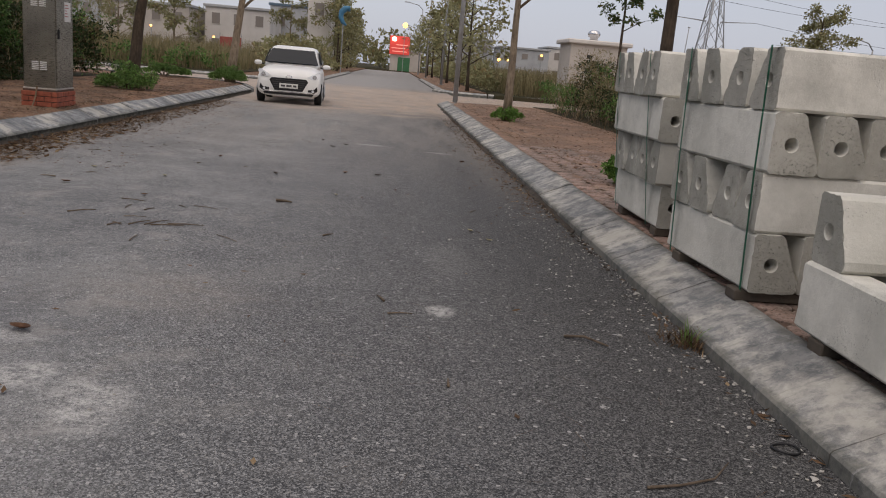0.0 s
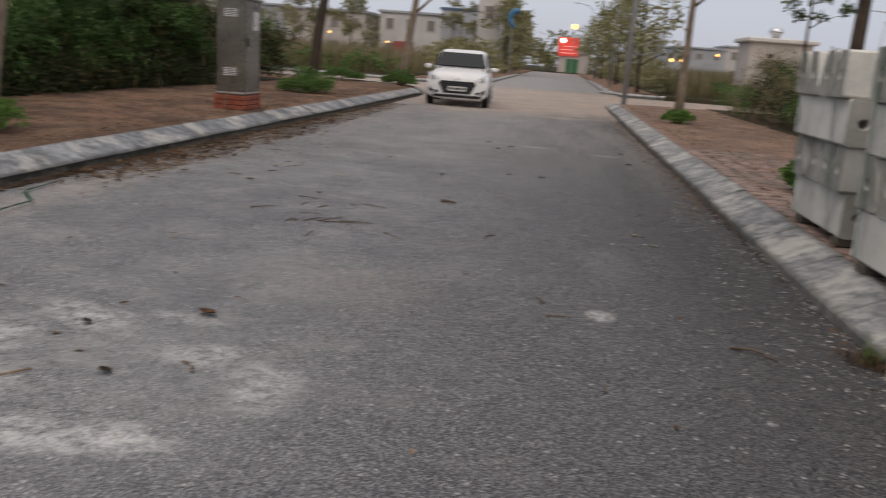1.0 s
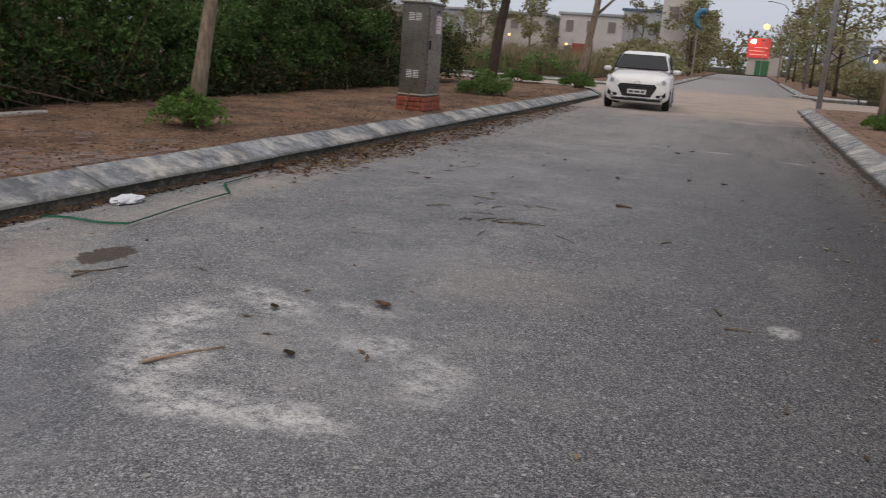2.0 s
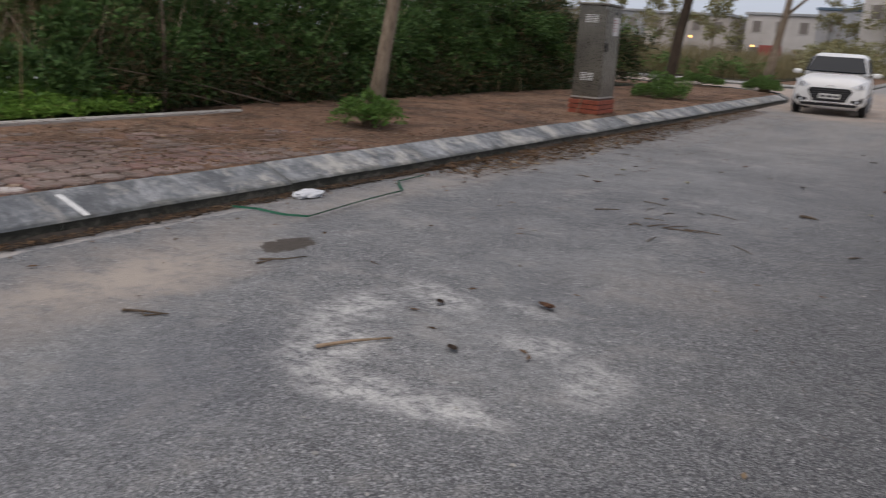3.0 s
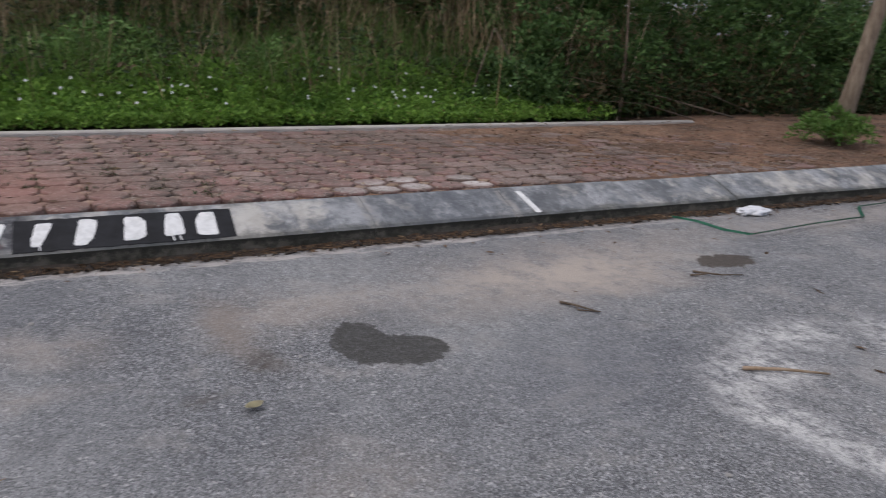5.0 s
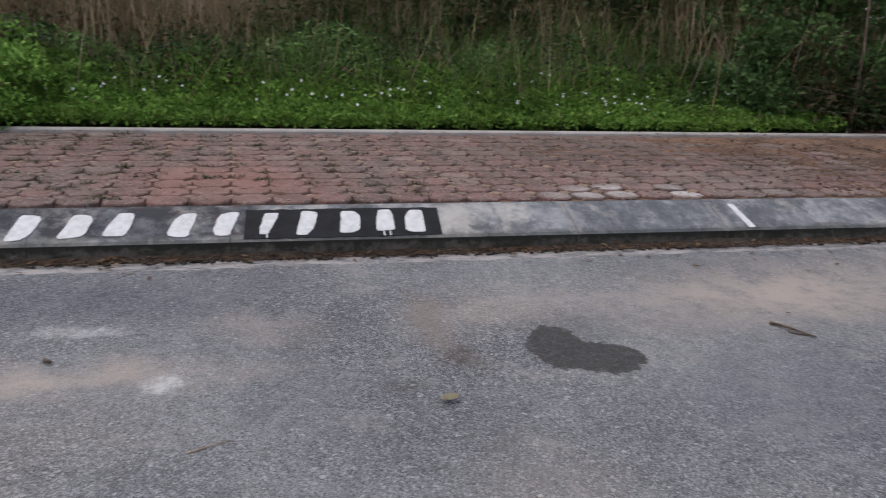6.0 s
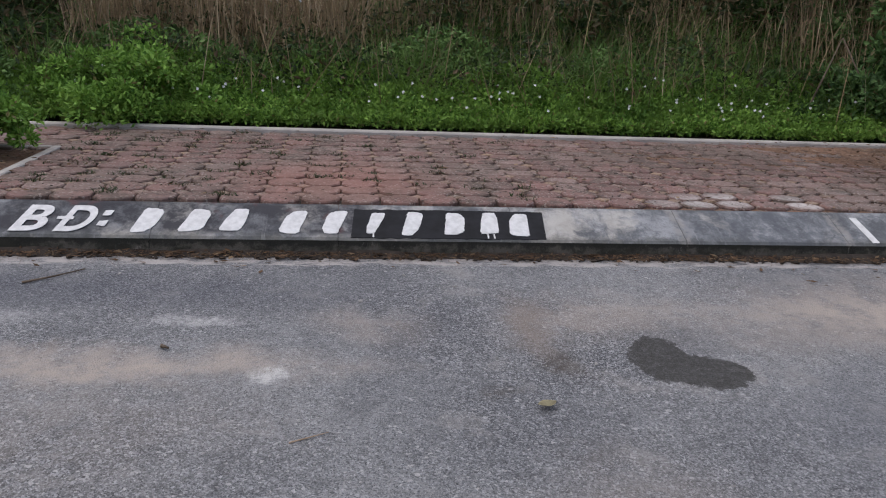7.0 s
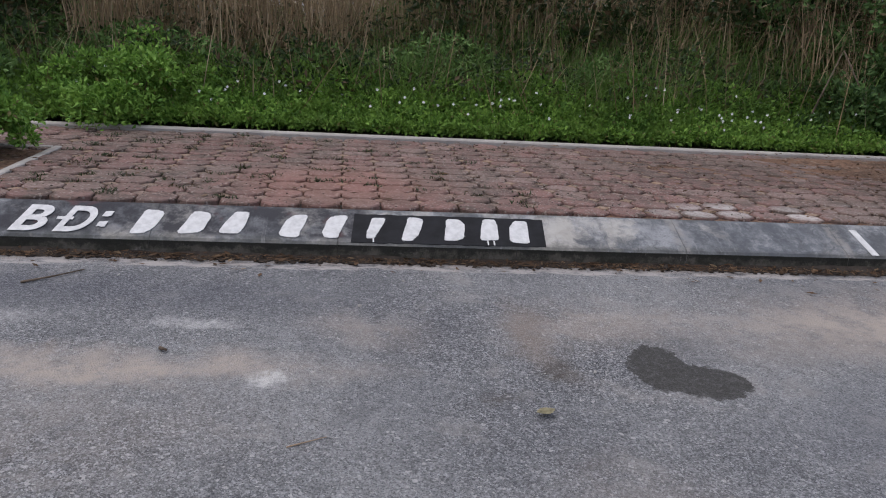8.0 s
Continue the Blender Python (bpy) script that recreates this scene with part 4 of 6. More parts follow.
        part("fog_light", tube(bmesh.new(), [(s * 0.63, -0.03, 0.372), (s * 0.63, 0.05, 0.372)], [0.035, 0.035], 12), LAMP_GLASS, surround)
        mirror = part("mirror", pod(s * 0.925, 1.23, 1.005, 0.105, 0.07, 0.062), CAR_WHITE, car, "white door mirror", True)
        part("mirror_stalk", boxed(min(s * 0.76, s * 0.86), max(s * 0.76, s * 0.86), 1.22, 1.28, 0.965, 1.0), BLACK, mirror)
        part("wiper", tube(bmesh.new(), [(s * 0.12 - 0.1, 1.01, 1.035), (s * 0.3 + 0.2, 1.0, 1.05)], [0.009, 0.006], 5), BLACK, car)
        for yy in (0.62, 3.05):
            tb = bmesh.new()
            tube(tb, [(s * 0.845, yy, 0.285), (s * 0.835, yy, 0.285), (s * 0.68, yy, 0.285), (s * 0.66, yy, 0.285)], [0.265, 0.285, 0.285, 0.25], 24)
            wheel = part("wheel", tb, TYRE, car, "black tyre on an alloy rim", True)
            rim = bmesh.new()
            for j in range(5):
                a = 2 * math.pi * j / 5
                tube(rim, [(s * 0.852, yy, 0.285), (s * 0.852, yy + 0.17 * math.cos(a), 0.285 + 0.17 * math.sin(a))], [0.035, 0.028], 6)
            tube(rim, [(s * 0.85, yy + 0.175 * math.cos(a), 0.285 + 0.175 * math.sin(a)) for a in [2 * math.pi * i / 20 for i in range(21)]], [0.018] * 21, 6)
            part("rim", rim, ALLOY, wheel)
    part("bumper_intake", prism(bmesh.new(), [(-0.66, -0.006, 0.295), (0.66, -0.006, 0.295), (0.62, -0.006, 0.235), (-0.62, -0.006, 0.235)], (0, 0.14, 0)), BLACK, car, "low dark bumper intake")
    part("chrome_lip", tube(bmesh.new(), [(-0.74, 0.03, 0.34), (-0.6, -0.012, 0.312), (0, -0.018, 0.308), (0.6, -0.012, 0.312), (0.74, 0.03, 0.34)], [0.012] * 5, 6), CHROME, car, "thin chrome bumper strip")
    return car


DARK_TRIM = plain("dark_grey_trim", (0.07, 0.07, 0.075), 0.5)
hatchback(-3.2, 22.9, 3.0)


# ---- lamp posts ----
def lamp_post(x, y, z, high, arm, turn, label, lit=False):
    t = thing("street_lamp", label, "street lamp", x, y, z, turn, "street lamps")
    part("base_plate", boxed(-0.17, 0.17, -0.17, 0.17, 0, 0.03, bevel=0.008), GALV, t)
    part("pole", tube(bmesh.new(), [(0, 0, 0.02), (0, 0, high * 0.5), (0, 0, high)], [0.09, 0.075, 0.055], 12), GALV, t, "", True)
    part("arm", tube(bmesh.new(), [(0, 0, high - 0.05), (-arm * 0.3, 0, high + 0.45), (-arm, 0, high + 0.7)], [0.05, 0.045, 0.04], 8), GALV, t, "", True)
    part("lamp_head", boxed(-arm - 0.55, -arm + 0.05, -0.11, 0.11, high + 0.66, high + 0.76, bevel=0.03), LIT if lit else GALV, t)
    return t


LIT = glow("lit_lamp", (1.0, 0.52, 0.13), 3.2)
WHITE_LIT = glow("white_lamp", (1.0, 0.85, 0.65), 5)
lamp_post(1.76, 30.2, 0.02, 8.0, 1.8, 0, "tall grey galvanised street lamp post by the crossing")
for yy in (58, 84, 108):
    lamp_post(2.9, yy, 0.13, 8.0, 1.8, 0, "grey galvanised street lamp post along the far street")
lamp_post(35.1, 62, 0.16, 5.1, 1.3, 0, "grey street lamp with a bent arm behind the blocks")


# ---- distant buildings ----
# house walls greyed and panes paled; distance haze put into the colours
WALL_CREAM = plain("cream_render", (0.47, 0.43, 0.39), 0.9, 0, 0.1, 0.6, 0.2)
WALL_GREY = plain("grey_render", (0.40, 0.41, 0.42), 0.9, 0, 0.12, 0.5, 0.2)
WALL_WHITE = plain("white_render", (0.58, 0.55, 0.52), 0.9, 0, 0.08, 0.5, 0.2)
ROOF_BLUE = plain("blue_sheet_roof", (0.10, 0.15, 0.20), 0.6, 0, 0.15, 2)
HAZED_PANE = glass("hazed_pane", (0.21, 0.185, 0.165), 0.3, 0.4)
GREEN_DOOR = plain("green_sheet_door", (0.05, 0.17, 0.08), 0.6, 0, 0.12, 2)
SIGN_RED = glow("lit_red_sign", (0.55, 0.06, 0.05), 0.42)
SIGN_PINK = glow("lit_pale_print", (0.8, 0.35, 0.3), 0.5)


def house(x, y, wide, deep, high, wall, storeys, label, roof=None, bays=3):
    """A block whose front looks to -y."""
    h = thing("house", label, "house", x, y, 0.16, 0)
    w = part("wall", boxed(-wide / 2, wide / 2, 0, deep, -0.3, high, bevel=0.03), wall, h)
    part("roof", boxed(-wide / 2 - 0.2, wide / 2 + 0.2, -0.2, deep + 0.2, high, high + 0.3, bevel=0.04), roof or wall, h)
    step = high / storeys
    for s in range(storeys):
        for b in range(bays):
            cx = -wide / 2 + wide * (b + 0.5) / bays
            win = part("window", boxed(cx - 0.5, cx + 0.5, -0.06, 0.08, s * step + 0.9, s * step + min(2.2, step - 0.5), bevel=0.02), wall, h)
            part("pane", boxed(cx - 0.42, cx + 0.42, -0.07, -0.05, s * step + 0.98, s * step + min(2.12, step - 0.58)), HAZED_PANE, win)
    return h


house(-26.5, 92, 9, 10, 5.0, WALL_CREAM, 2, "cream rendered house beyond the weeds", WALL_GREY, 4)
house(-17.5, 95, 7, 9, 5.4, WALL_WHITE, 2, "white rendered house beyond the weeds", WALL_GREY, 3)
house(-12.6, 104, 5.5, 9, 6.6, WALL_GREY, 2, "grey house with a blue sheet roof", ROOF_BLUE, 2)
house(-7.6, 82, 2.2, 9, 7.8, WALL_WHITE, 2, "tall narrow white house beside the far street", None, 1)
house(-40, 100, 12, 10, 5.5, WALL_GREY, 2, "long grey house behind the bushes", None, 5)
house(18.5, 122, 7, 9, 4.6, WALL_GREY, 2, "low grey house across the reed field", None, 3)
house(27, 128, 8, 9, 5.3, WALL_WHITE, 2, "pale flat-roofed house across the reed field", WALL_GREY, 3)
house(12.2, 130, 5, 9, 5.6, WALL_GREY, 2, "grey house at the end of the field", None, 2)
house(37, 140, 10, 9, 5.0, WALL_GREY, 2, "grey flat-roofed house far across the field", None, 4)

shop = house(1.6, 134.2, 4.8, 8, 3.0, WALL_CREAM, 1, "small shop with a red lit sign at the street's end", WALL_GREY, 1)
sign = part("signboard", boxed(-2.6, 0.5, -0.35, -0.15, 2.5, 5.3, bevel=0.05), SIGN_RED, shop, "red lit signboard with plain pale bars")
for i, (a, b) in enumerate(((-2.2, 0.1), (-2.3, -0.2), (-1.6, 0.2))):
    part("sign_bar", boxed(a, b, -0.37, -0.35, 2.9 + i * 0.5, 3.02 + i * 0.5), SIGN_PINK, sign)
part("sign_lamp", tube(bmesh.new(), [(-1.9, -0.8, 4.8), (-1.9, -0.45, 4.9)], [0.36, 0.25], 10), WHITE_LIT, sign, "bright white sign lamp")
part("shutter_door", boxed(-1.2, 0.7, -0.08, 0.0, 0.0, 2.1, bevel=0.02), GREEN_DOOR, shop, "green sheet-metal door")
for lx, ly, lz, r, m in ((1.1, 126, 6.8, 0.38, LIT), (9.6, 81, 2.45, 0.15, LIT), (10.6, 82, 2.5, 0.1, LIT), (18.8, 110, 3.85, 0.16, LIT), (-24.8, 88, 2.9, 0.12, LIT), (-18.6, 88, 2.3, 0.11, LIT)):
    bm = bmesh.new()
    bmesh.ops.create_uvsphere(bm, u_segments=12, v_segments=8, radius=r)
    lamp = thing("flood_lamp", "lit yellow lamp on a thin pole far off", "lamp", lx, ly, 0.1, 0, "distant lit lamps")
    b = part("bulb", bm, m, lamp)
    b.location = (0, 0, lz - 0.1)
    part("pole", tube(bmesh.new(), [(0, r + 0.04, 0), (0, r + 0.04, lz + 0.1)], [0.05, 0.04], 6), GALV, lamp)

# small flat-roofed service building with a roof vent
# blue curved chute and red banner among the far houses
CHUTE = plain("blue_sheet", (0.06, 0.20, 0.33), 0.5, 0, 0.15, 3)
chute = thing("blue_sign", "twisted blue sheet sign on a grey post far off", "sign", -4.8, 72, 0.13, 0)
part("sheet", tube(bmesh.new(), [(0.45, 0, 5.0), (0.42, 0, 5.25), (0.15, 0, 5.2), (-0.15, 0, 4.9), (-0.2, 0, 4.5), (0.0, 0, 4.1), (0.3, 0, 3.85)], [0.12, 0.24, 0.27, 0.24, 0.2, 0.17, 0.08], 10), CHUTE, chute, "curved blue sheet", True)
part("post", tube(bmesh.new(), [(0, 0.3, 0), (0, 0.3, 4.6)], [0.05, 0.05], 8), GALV, chute)
BANNER = plain("red_cloth", (0.34, 0.085, 0.075), 0.8, 0, 0.15, 2)
banner = thing("red_banner", "faded red banner on posts beyond the weeds", "banner", -12.0, 62, 0.1, 0)
part("cloth", boxed(-0.8, 0.7, 0, 0.03, 1.3, 2.0, bevel=0.01), BANNER, banner)
for px in (-0.8, 0.7):
    part("post", tube(bmesh.new(), [(px, 0.05, 0), (px, 0.05, 2.25)], [0.03, 0.03], 6), GALV, banner)
for px, py, ph, pr in ((34.0, 100, 8.2, 0.07), (24.9, 69, 8.6, 0.075), (13.9, 46, 4.4, 0.05)):
    pole_ = thing("utility_pole", "thin grey pole standing in the open ground", "pole", px, py, 0.1, 0, "thin poles")
    part("shaft", tube(bmesh.new(), [(0, 0, 0), (0.1, 0, ph * 0.6), (0.25, 0, ph)], [pr, pr * 0.85, pr * 0.7], 7), GALV, pole_, "", True)
    part("cap", boxed(0.1, 0.4, -0.04, 0.04, ph, ph + 0.12, bevel=0.02), GALV, pole_)
sub = thing("service_building", "small cream flat-roofed service building with a round roof vent", "building", 8.95, 41.9, 0.1, 0)
part("wall", boxed(-0.75, 2.1, 0.3, 3, -0.3, 2.95, bevel=0.02), WALL_CREAM, sub)
part("roof", boxed(-0.95, 2.3, 0.08, 3.2, 2.9, 3.12, bevel=0.05), WALL_WHITE, sub)
part("vent_opening", boxed(0.1, 0.38, 0.28, 0.35, 2.2, 2.4), BLACK, sub, "small dark vent opening")
vb = bmesh.new()
tube(vb, [(0.55, 1.2, 3.1), (0.55, 1.2, 3.28), (0.55, 1.2, 3.33), (0.55, 1.2, 3.48), (0.55, 1.2, 3.6), (0.55, 1.2, 3.66)], [0.2, 0.2, 0.28, 0.33, 0.26, 0.1], 16)
part("turbine_vent", vb, CHROME, sub, "round steel turbine vent", True)

# lattice pylon
pyl = thing("pylon", "tall grey steel lattice power pylon far away", "pylon", 56, 150, 0.1, 0)


def leg_at(z, sx, sy):
    w = 2.9 - 0.12 * z if z < 18.5 else 0.68
    return Vector((sx * w, sy * w, z))


for sx in (-1, 1):
    for sy in (-1, 1):
        part("leg", tube(bmesh.new(), [leg_at(z, sx, sy) for z in (0, 10, 20, 26, 38)], [0.14, 0.13, 0.11, 0.1, 0.08], 5), GALV, pyl)
levels = [0, 5, 9.5, 13.5, 17, 20, 23, 26, 29, 32, 35, 38]
for a, b in zip(levels, levels[1:]):
    for s in (-1, 1):
        for m, n in (((-1, s), (1, s)), ((s, -1), (s, 1))):
            part("brace", tube(bmesh.new(), [leg_at(a, *m), leg_at(b, *n)], [0.06, 0.06], 4), GALV, pyl)
            part("brace", tube(bmesh.new(), [leg_at(a, *n), leg_at(b, *m)], [0.06, 0.06], 4), GALV, pyl)
for z in (13.2, 17.5, 31, 35.5):
    for s in (-1, 1):
        part("cross_arm", tube(bmesh.new(), [leg_at(z, s, 0), (s * 7.5, 0, z + 0.4)], [0.15, 0.06], 4), GALV, pyl)
for z, dx in ((13.6, 7.5), (17.9, -7.5), (17.9, 7.5)):
    bm = bmesh.new()
    tube(bm, [(56 + dx + t * 95, 150 + t * 12, z + 0.1 - 5 * 4 * t * (1 - t) * 0.5) for t in [i / 12 for i in range(13)]], [0.035] * 13, 4)
    tagged(part("power_cable", bm, BLACK), "dark thin overhead power cable from the pylon", "cable", "power cables")

# ---- plants ----
GRASS_COVER = leaf_mat("ground_cover_leaf", (0.045, 0.115, 0.018), (0.26, 0.44, 0.08), (0.2, 0.17, 0.07), 0.04)
THICKET_LEAF = leaf_mat("thicket_leaf", (0.018, 0.048, 0.014), (0.125, 0.225, 0.068), (0.13, 0.10, 0.05), 0.05)
SHRUB_LEAF = leaf_mat("shrub_leaf", (0.026, 0.066, 0.017), (0.19, 0.32, 0.09), (0.13, 0.10, 0.05), 0.05)
TREE_LEAF = leaf_mat("tree_leaf", (0.045, 0.075, 0.025), (0.085, 0.115, 0.040), (0.15, 0.115, 0.03), 0.12)
# paler than the near tree leaves: distance haze put into the colour
HAZED_FAR_LEAF = leaf_mat("hazed_far_leaf", (0.20, 0.20, 0.10), (0.31, 0.295, 0.155), (0.26, 0.19, 0.09), 0.12)
# tone of dark scrub; inside the plants it also stands in for shade
DARK_AND_SHADE_LEAF = leaf_mat("dark_and_shade_leaf", (0.014, 0.028, 0.009), (0.05, 0.08, 0.028), (0.12, 0.08, 0.045), 0.3)
GREEN_BLADE = leaf_mat("green_blade", (0.04, 0.095, 0.018), (0.23, 0.37, 0.10), (0.34, 0.28, 0.17), 0.08)
BUSH_LEAF = leaf_mat("bush_leaf", (0.06, 0.15, 0.022), (0.28, 0.48, 0.09), (0.2, 0.17, 0.07), 0.03)
FOOT_LEAF = leaf_mat("foot_leaf", (0.045, 0.11, 0.022), (0.17, 0.30, 0.07), (0.13, 0.10, 0.05), 0.04)
DRY_BLADE = leaf_mat("dry_blade", (0.44, 0.33, 0.20), (0.13, 0.092, 0.055), (0.55, 0.45, 0.31), 0.10)
REED_BLADE = leaf_mat("reed_blade", (0.27, 0.22, 0.12), (0.15, 0.14, 0.068), (0.28, 0.22, 0.13), 0.2)
LITTER = leaf_mat("dead_leaf", (0.165, 0.10, 0.058), (0.07, 0.045, 0.028), (0.28, 0.2, 0.12), 0.14, 0.8)
PETAL = plain("white_petal", (0.75, 0.75, 0.72), 0.7, 0, 0.04, 20)
TWIG = bark("dry_twig", (0.15, 0.115, 0.085), (0.075, 0.056, 0.042))


def unit(v):
    return v / np.maximum(np.linalg.norm(v, axis=1, keepdims=True), 1e-9)


def leaf_arrays(rng, pts, long, wide, out=None, droop=0.0):
    """Folded four-cornered leaves at points. out: the way each one tends to point."""
    n = len(pts)
    d = unit(rng.normal(size=(n, 3)) + (0 if out is None else 1.1 * out) - np.array([0, 0, droop]))
    s = unit(np.cross(d, rng.normal(size=(n, 3))))
    up = np.cross(s, d)
    size = rng.uniform(0.65, 1.25, (n, 1))
    L, W = long * size, wide * size
    v = np.stack([pts, pts + d * L * 0.45 + s * W / 2 + up * W * 0.18, pts + d * L, pts + d * L * 0.45 - s * W / 2 + up * W * 0.18], 1)
    return v.reshape(-1, 3), np.arange(4 * n).reshape(-1, 4)


def blade_arrays(rng, base, high, wide, lean, bend, levels=4):
    """Grass blades or stalks: strips that taper and bend over."""
    n = len(base)
    a = rng.uniform(0, 2 * np.pi, n)
    way = np.stack([np.cos(a), np.sin(a), np.zeros(n)], 1)
    b = a + np.pi / 2 + rng.uniform(-0.8, 0.8, n)
    side = np.stack([np.cos(b), np.sin(b), np.zeros(n)], 1)
    high = np.asarray(high).reshape(-1, 1)
    lean, bend = lean * rng.uniform(0.1, 1.2, (n, 1)), bend * rng.uniform(0.0, 1.3, (n, 1))
    rows = []
    for i in range(levels):
        f = i / (levels - 1)
        mid = base + high * (way * (lean * f + bend * f ** 2.5) + np.array([0, 0, 1.0]) * (f - 0.35 * bend * f ** 3))
        w = wide * (1 - f) ** 0.7 * (0.55 + 0.9 * min(f, 0.3)) + 0.0006
        rows += [mid - side * w, mid + side * w]
    v = np.stack(rows, 1)
    m = 2 * levels
    f = np.concatenate([np.arange(n)[:, None] * m + np.array([2 * i, 2 * i + 1, 2 * i + 3, 2 * i + 2]) for i in range(levels - 1)])
    return v.reshape(-1, 3), f


def merged(arrays):
    vs, fs, k = [], [], 0
    for v, f in arrays:
        vs.append(v)
        fs.append(f + k)
        k += len(v)
    return np.concatenate(vs), np.concatenate(fs)


def stuff(name, arrays, material, label, category):
    return tagged(raw(name, *merged(arrays), material), label, category, kind="stuff")


def clump_points(rng, centers, radii, per, squash=0.8):
    """Points on and just inside uneven clumps, with the way out of each."""
    c = np.repeat(centers, per, 0)
    r = np.repeat(radii, per)[:, None]
    o = unit(rng.normal(size=(len(c), 3)))
    o[:, 2] = np.where(o[:, 2] < -0.55, -o[:, 2], o[:, 2])
    return c + o * r * rng.uniform(0.55, 1.08, (len(c), 1)) * np.array([1, 1, squash]), o


rng = np.random.default_rng(7)
VERGE = 0.16

# low green cover with white flowers along the pavement's edge
n = 190000
cx = -8.40 - 2.1 * rng.uniform(0, 1, n) ** 1.15
cy = rng.uniform(-7.0, 7.2, n)
lump = np.array([noise.noise((x * 1.4, y * 1.4, 0)) for x, y in zip(cx, cy)])
fine = np.array([noise.noise((x * 5, y * 5, 4)) for x, y in zip(cx, cy)])
depth = np.clip((-8.36 - cx) / 1.0, 0, 1)
top = 0.15 + 0.44 * depth + 0.24 * lump * depth + 0.08 * fine
thin = np.clip((7.4 - cy) / 1.6, 0.15, 1)
keep = rng.uniform(0, 1, n) < thin
cz = VERGE + np.maximum(top, 0.04) * rng.uniform(0.35, 1.0, n) ** 0.6
cover = np.stack([cx, cy, cz], 1)[keep]
upward = np.tile((0.45, 0, 0.55), (len(cover), 1))
stuff("ground_cover", [leaf_arrays(rng, cover, 0.055, 0.025, upward)], GRASS_COVER, "bright green low weeds along the pavement edge", "weeds")

fl = []
for gxx, gyy, k in ((-8.9, -1.9, 9), (-8.8, -0.6, 5), (-9.2, 0.2, 9), (-9.3, -0.1, 6), (-8.75, 1.9, 6), (-8.9, 3.1, 8), (-8.7, 4.3, 9), (-8.8, 4.8, 6), (-8.9, 5.7, 6), (-9.1, 2.4, 5), (-8.6, 1.1, 3), (-9.4, -2.6, 8)):
    k = int(k * 2.2)
    fl.append(np.array([gxx, gyy, VERGE + 0.36]) + rng.normal(size=(k, 3)) * (0.16, 0.26, 0.08))
fl = np.concatenate(fl)
petals = np.repeat(fl, 5, 0)
ang = np.tile(np.arange(5) * 2 * np.pi / 5, len(fl))
out = np.stack([0.25 + 0 * ang, np.cos(ang), np.sin(ang)], 1)
pd = unit(out + 0.25 * rng.normal(size=out.shape))
ps = unit(np.cross(pd, np.tile((1.0, 0.1, 0.5), (len(pd), 1))))
pv = np.stack([petals, petals + pd * 0.010 + ps * 0.007, petals + pd * 0.016, petals + pd * 0.010 - ps * 0.007], 1).reshape(-1, 3)
stuff("white_flowers", [(pv, np.arange(len(pv)).reshape(-1, 4))], PETAL, "small white daisy-like flowers among the weeds", "flowers")


def mound(name, x, y, z, r, high, clumps, per, material, label, long=0.07, wide=0.04, category="shrub", group="", seed=1):
    """A leafy shrub: stems and a crown of clumps with an uneven outline."""
    g = np.random.default_rng(seed)
    t = thing(name, label, category, x, y, z, 0, group)
    a, q = g.uniform(0, 2 * np.pi, clumps), np.sqrt(g.uniform(0, 1, clumps))
    h = high * (1 - 0.62 * q ** 2) * g.uniform(0.35, 0.95, clumps)
    c = np.stack([r * q * np.cos(a), r * q * np.sin(a), h], 1)
    rad = g.uniform(0.16, 0.34, clumps) * min(r, high)
    p, o = clump_points(g, c, rad, per)
    p[:, 2] = np.maximum(p[:, 2], 0.02)
    crown = raw("crown", *leaf_arrays(g, p, long, wide, o), material, t)
    bm = bmesh.new()
    for i in range(min(12, clumps)):
        tube(bm, [(c[i, 0] * 0.15, c[i, 1] * 0.15, 0), (c[i, 0] * 0.6, c[i, 1] * 0.6, c[i, 2] * 0.6), tuple(c[i])], [0.012, 0.008, 0.004], 4)
    part("stems", bm, TWIG, t)
    return t


mound("weed_bush", -9.05, -1.55, VERGE, 0.85, 0.80, 70, 190, BUSH_LEAF, "bushy bright green weed mound behind the pavement", 0.058, 0.03, "bush", "", 21)
mound("weed_bush", -9.6, -3.2, VERGE, 1.2, 0.85, 60, 190, SHRUB_LEAF, "dark green weed bush behind the pavement", 0.06, 0.032, "bush", "", 22)
mound("weed_bush", -6.72, -2.28, PAVE_L, 0.5, 0.62, 60, 190, BUSH_LEAF, "green flowering weed bush in an unpaved tree pit", 0.05, 0.026, "bush", "", 23)

# tall green grass behind the cover
n = 40000
gx_, gy_ = -9.0 - 3.2 * rng.uniform(0, 1, n) ** 1.2, rng.uniform(-7, 8.0, n)
tuft = np.array([noise.noise((x * 0.8, y * 0.8, 9)) for x, y in zip(gx_, gy_)])
hi = np.clip(0.55 + 0.4 * (-9.0 - gx_) + 0.55 * tuft, 0.3, 1.9) * rng.uniform(0.6, 1.15, n) * np.where(gy_ < 0.8, 0.72, 1.0)
stuff("tall_green_grass", [blade_arrays(rng, np.stack([gx_, gy_, np.full(n, VERGE)], 1), hi, 0.0095, 0.3, 0.6)], GREEN_BLADE, "tall green grass with bent blades behind the weeds", "grass")
n = 2600
gx_, gy_ = -9.0 - 1.4 * rng.uniform(0, 1, n), rng.uniform(-5, 7, n)
stuff("long_arching_grass", [blade_arrays(rng, np.stack([gx_, gy_, np.full(n, VERGE + 0.1)], 1), rng.uniform(0.4, 1.0, n), 0.011, 0.25, 0.95, 6)], GREEN_BLADE, "long arching green grass blades", "grass")
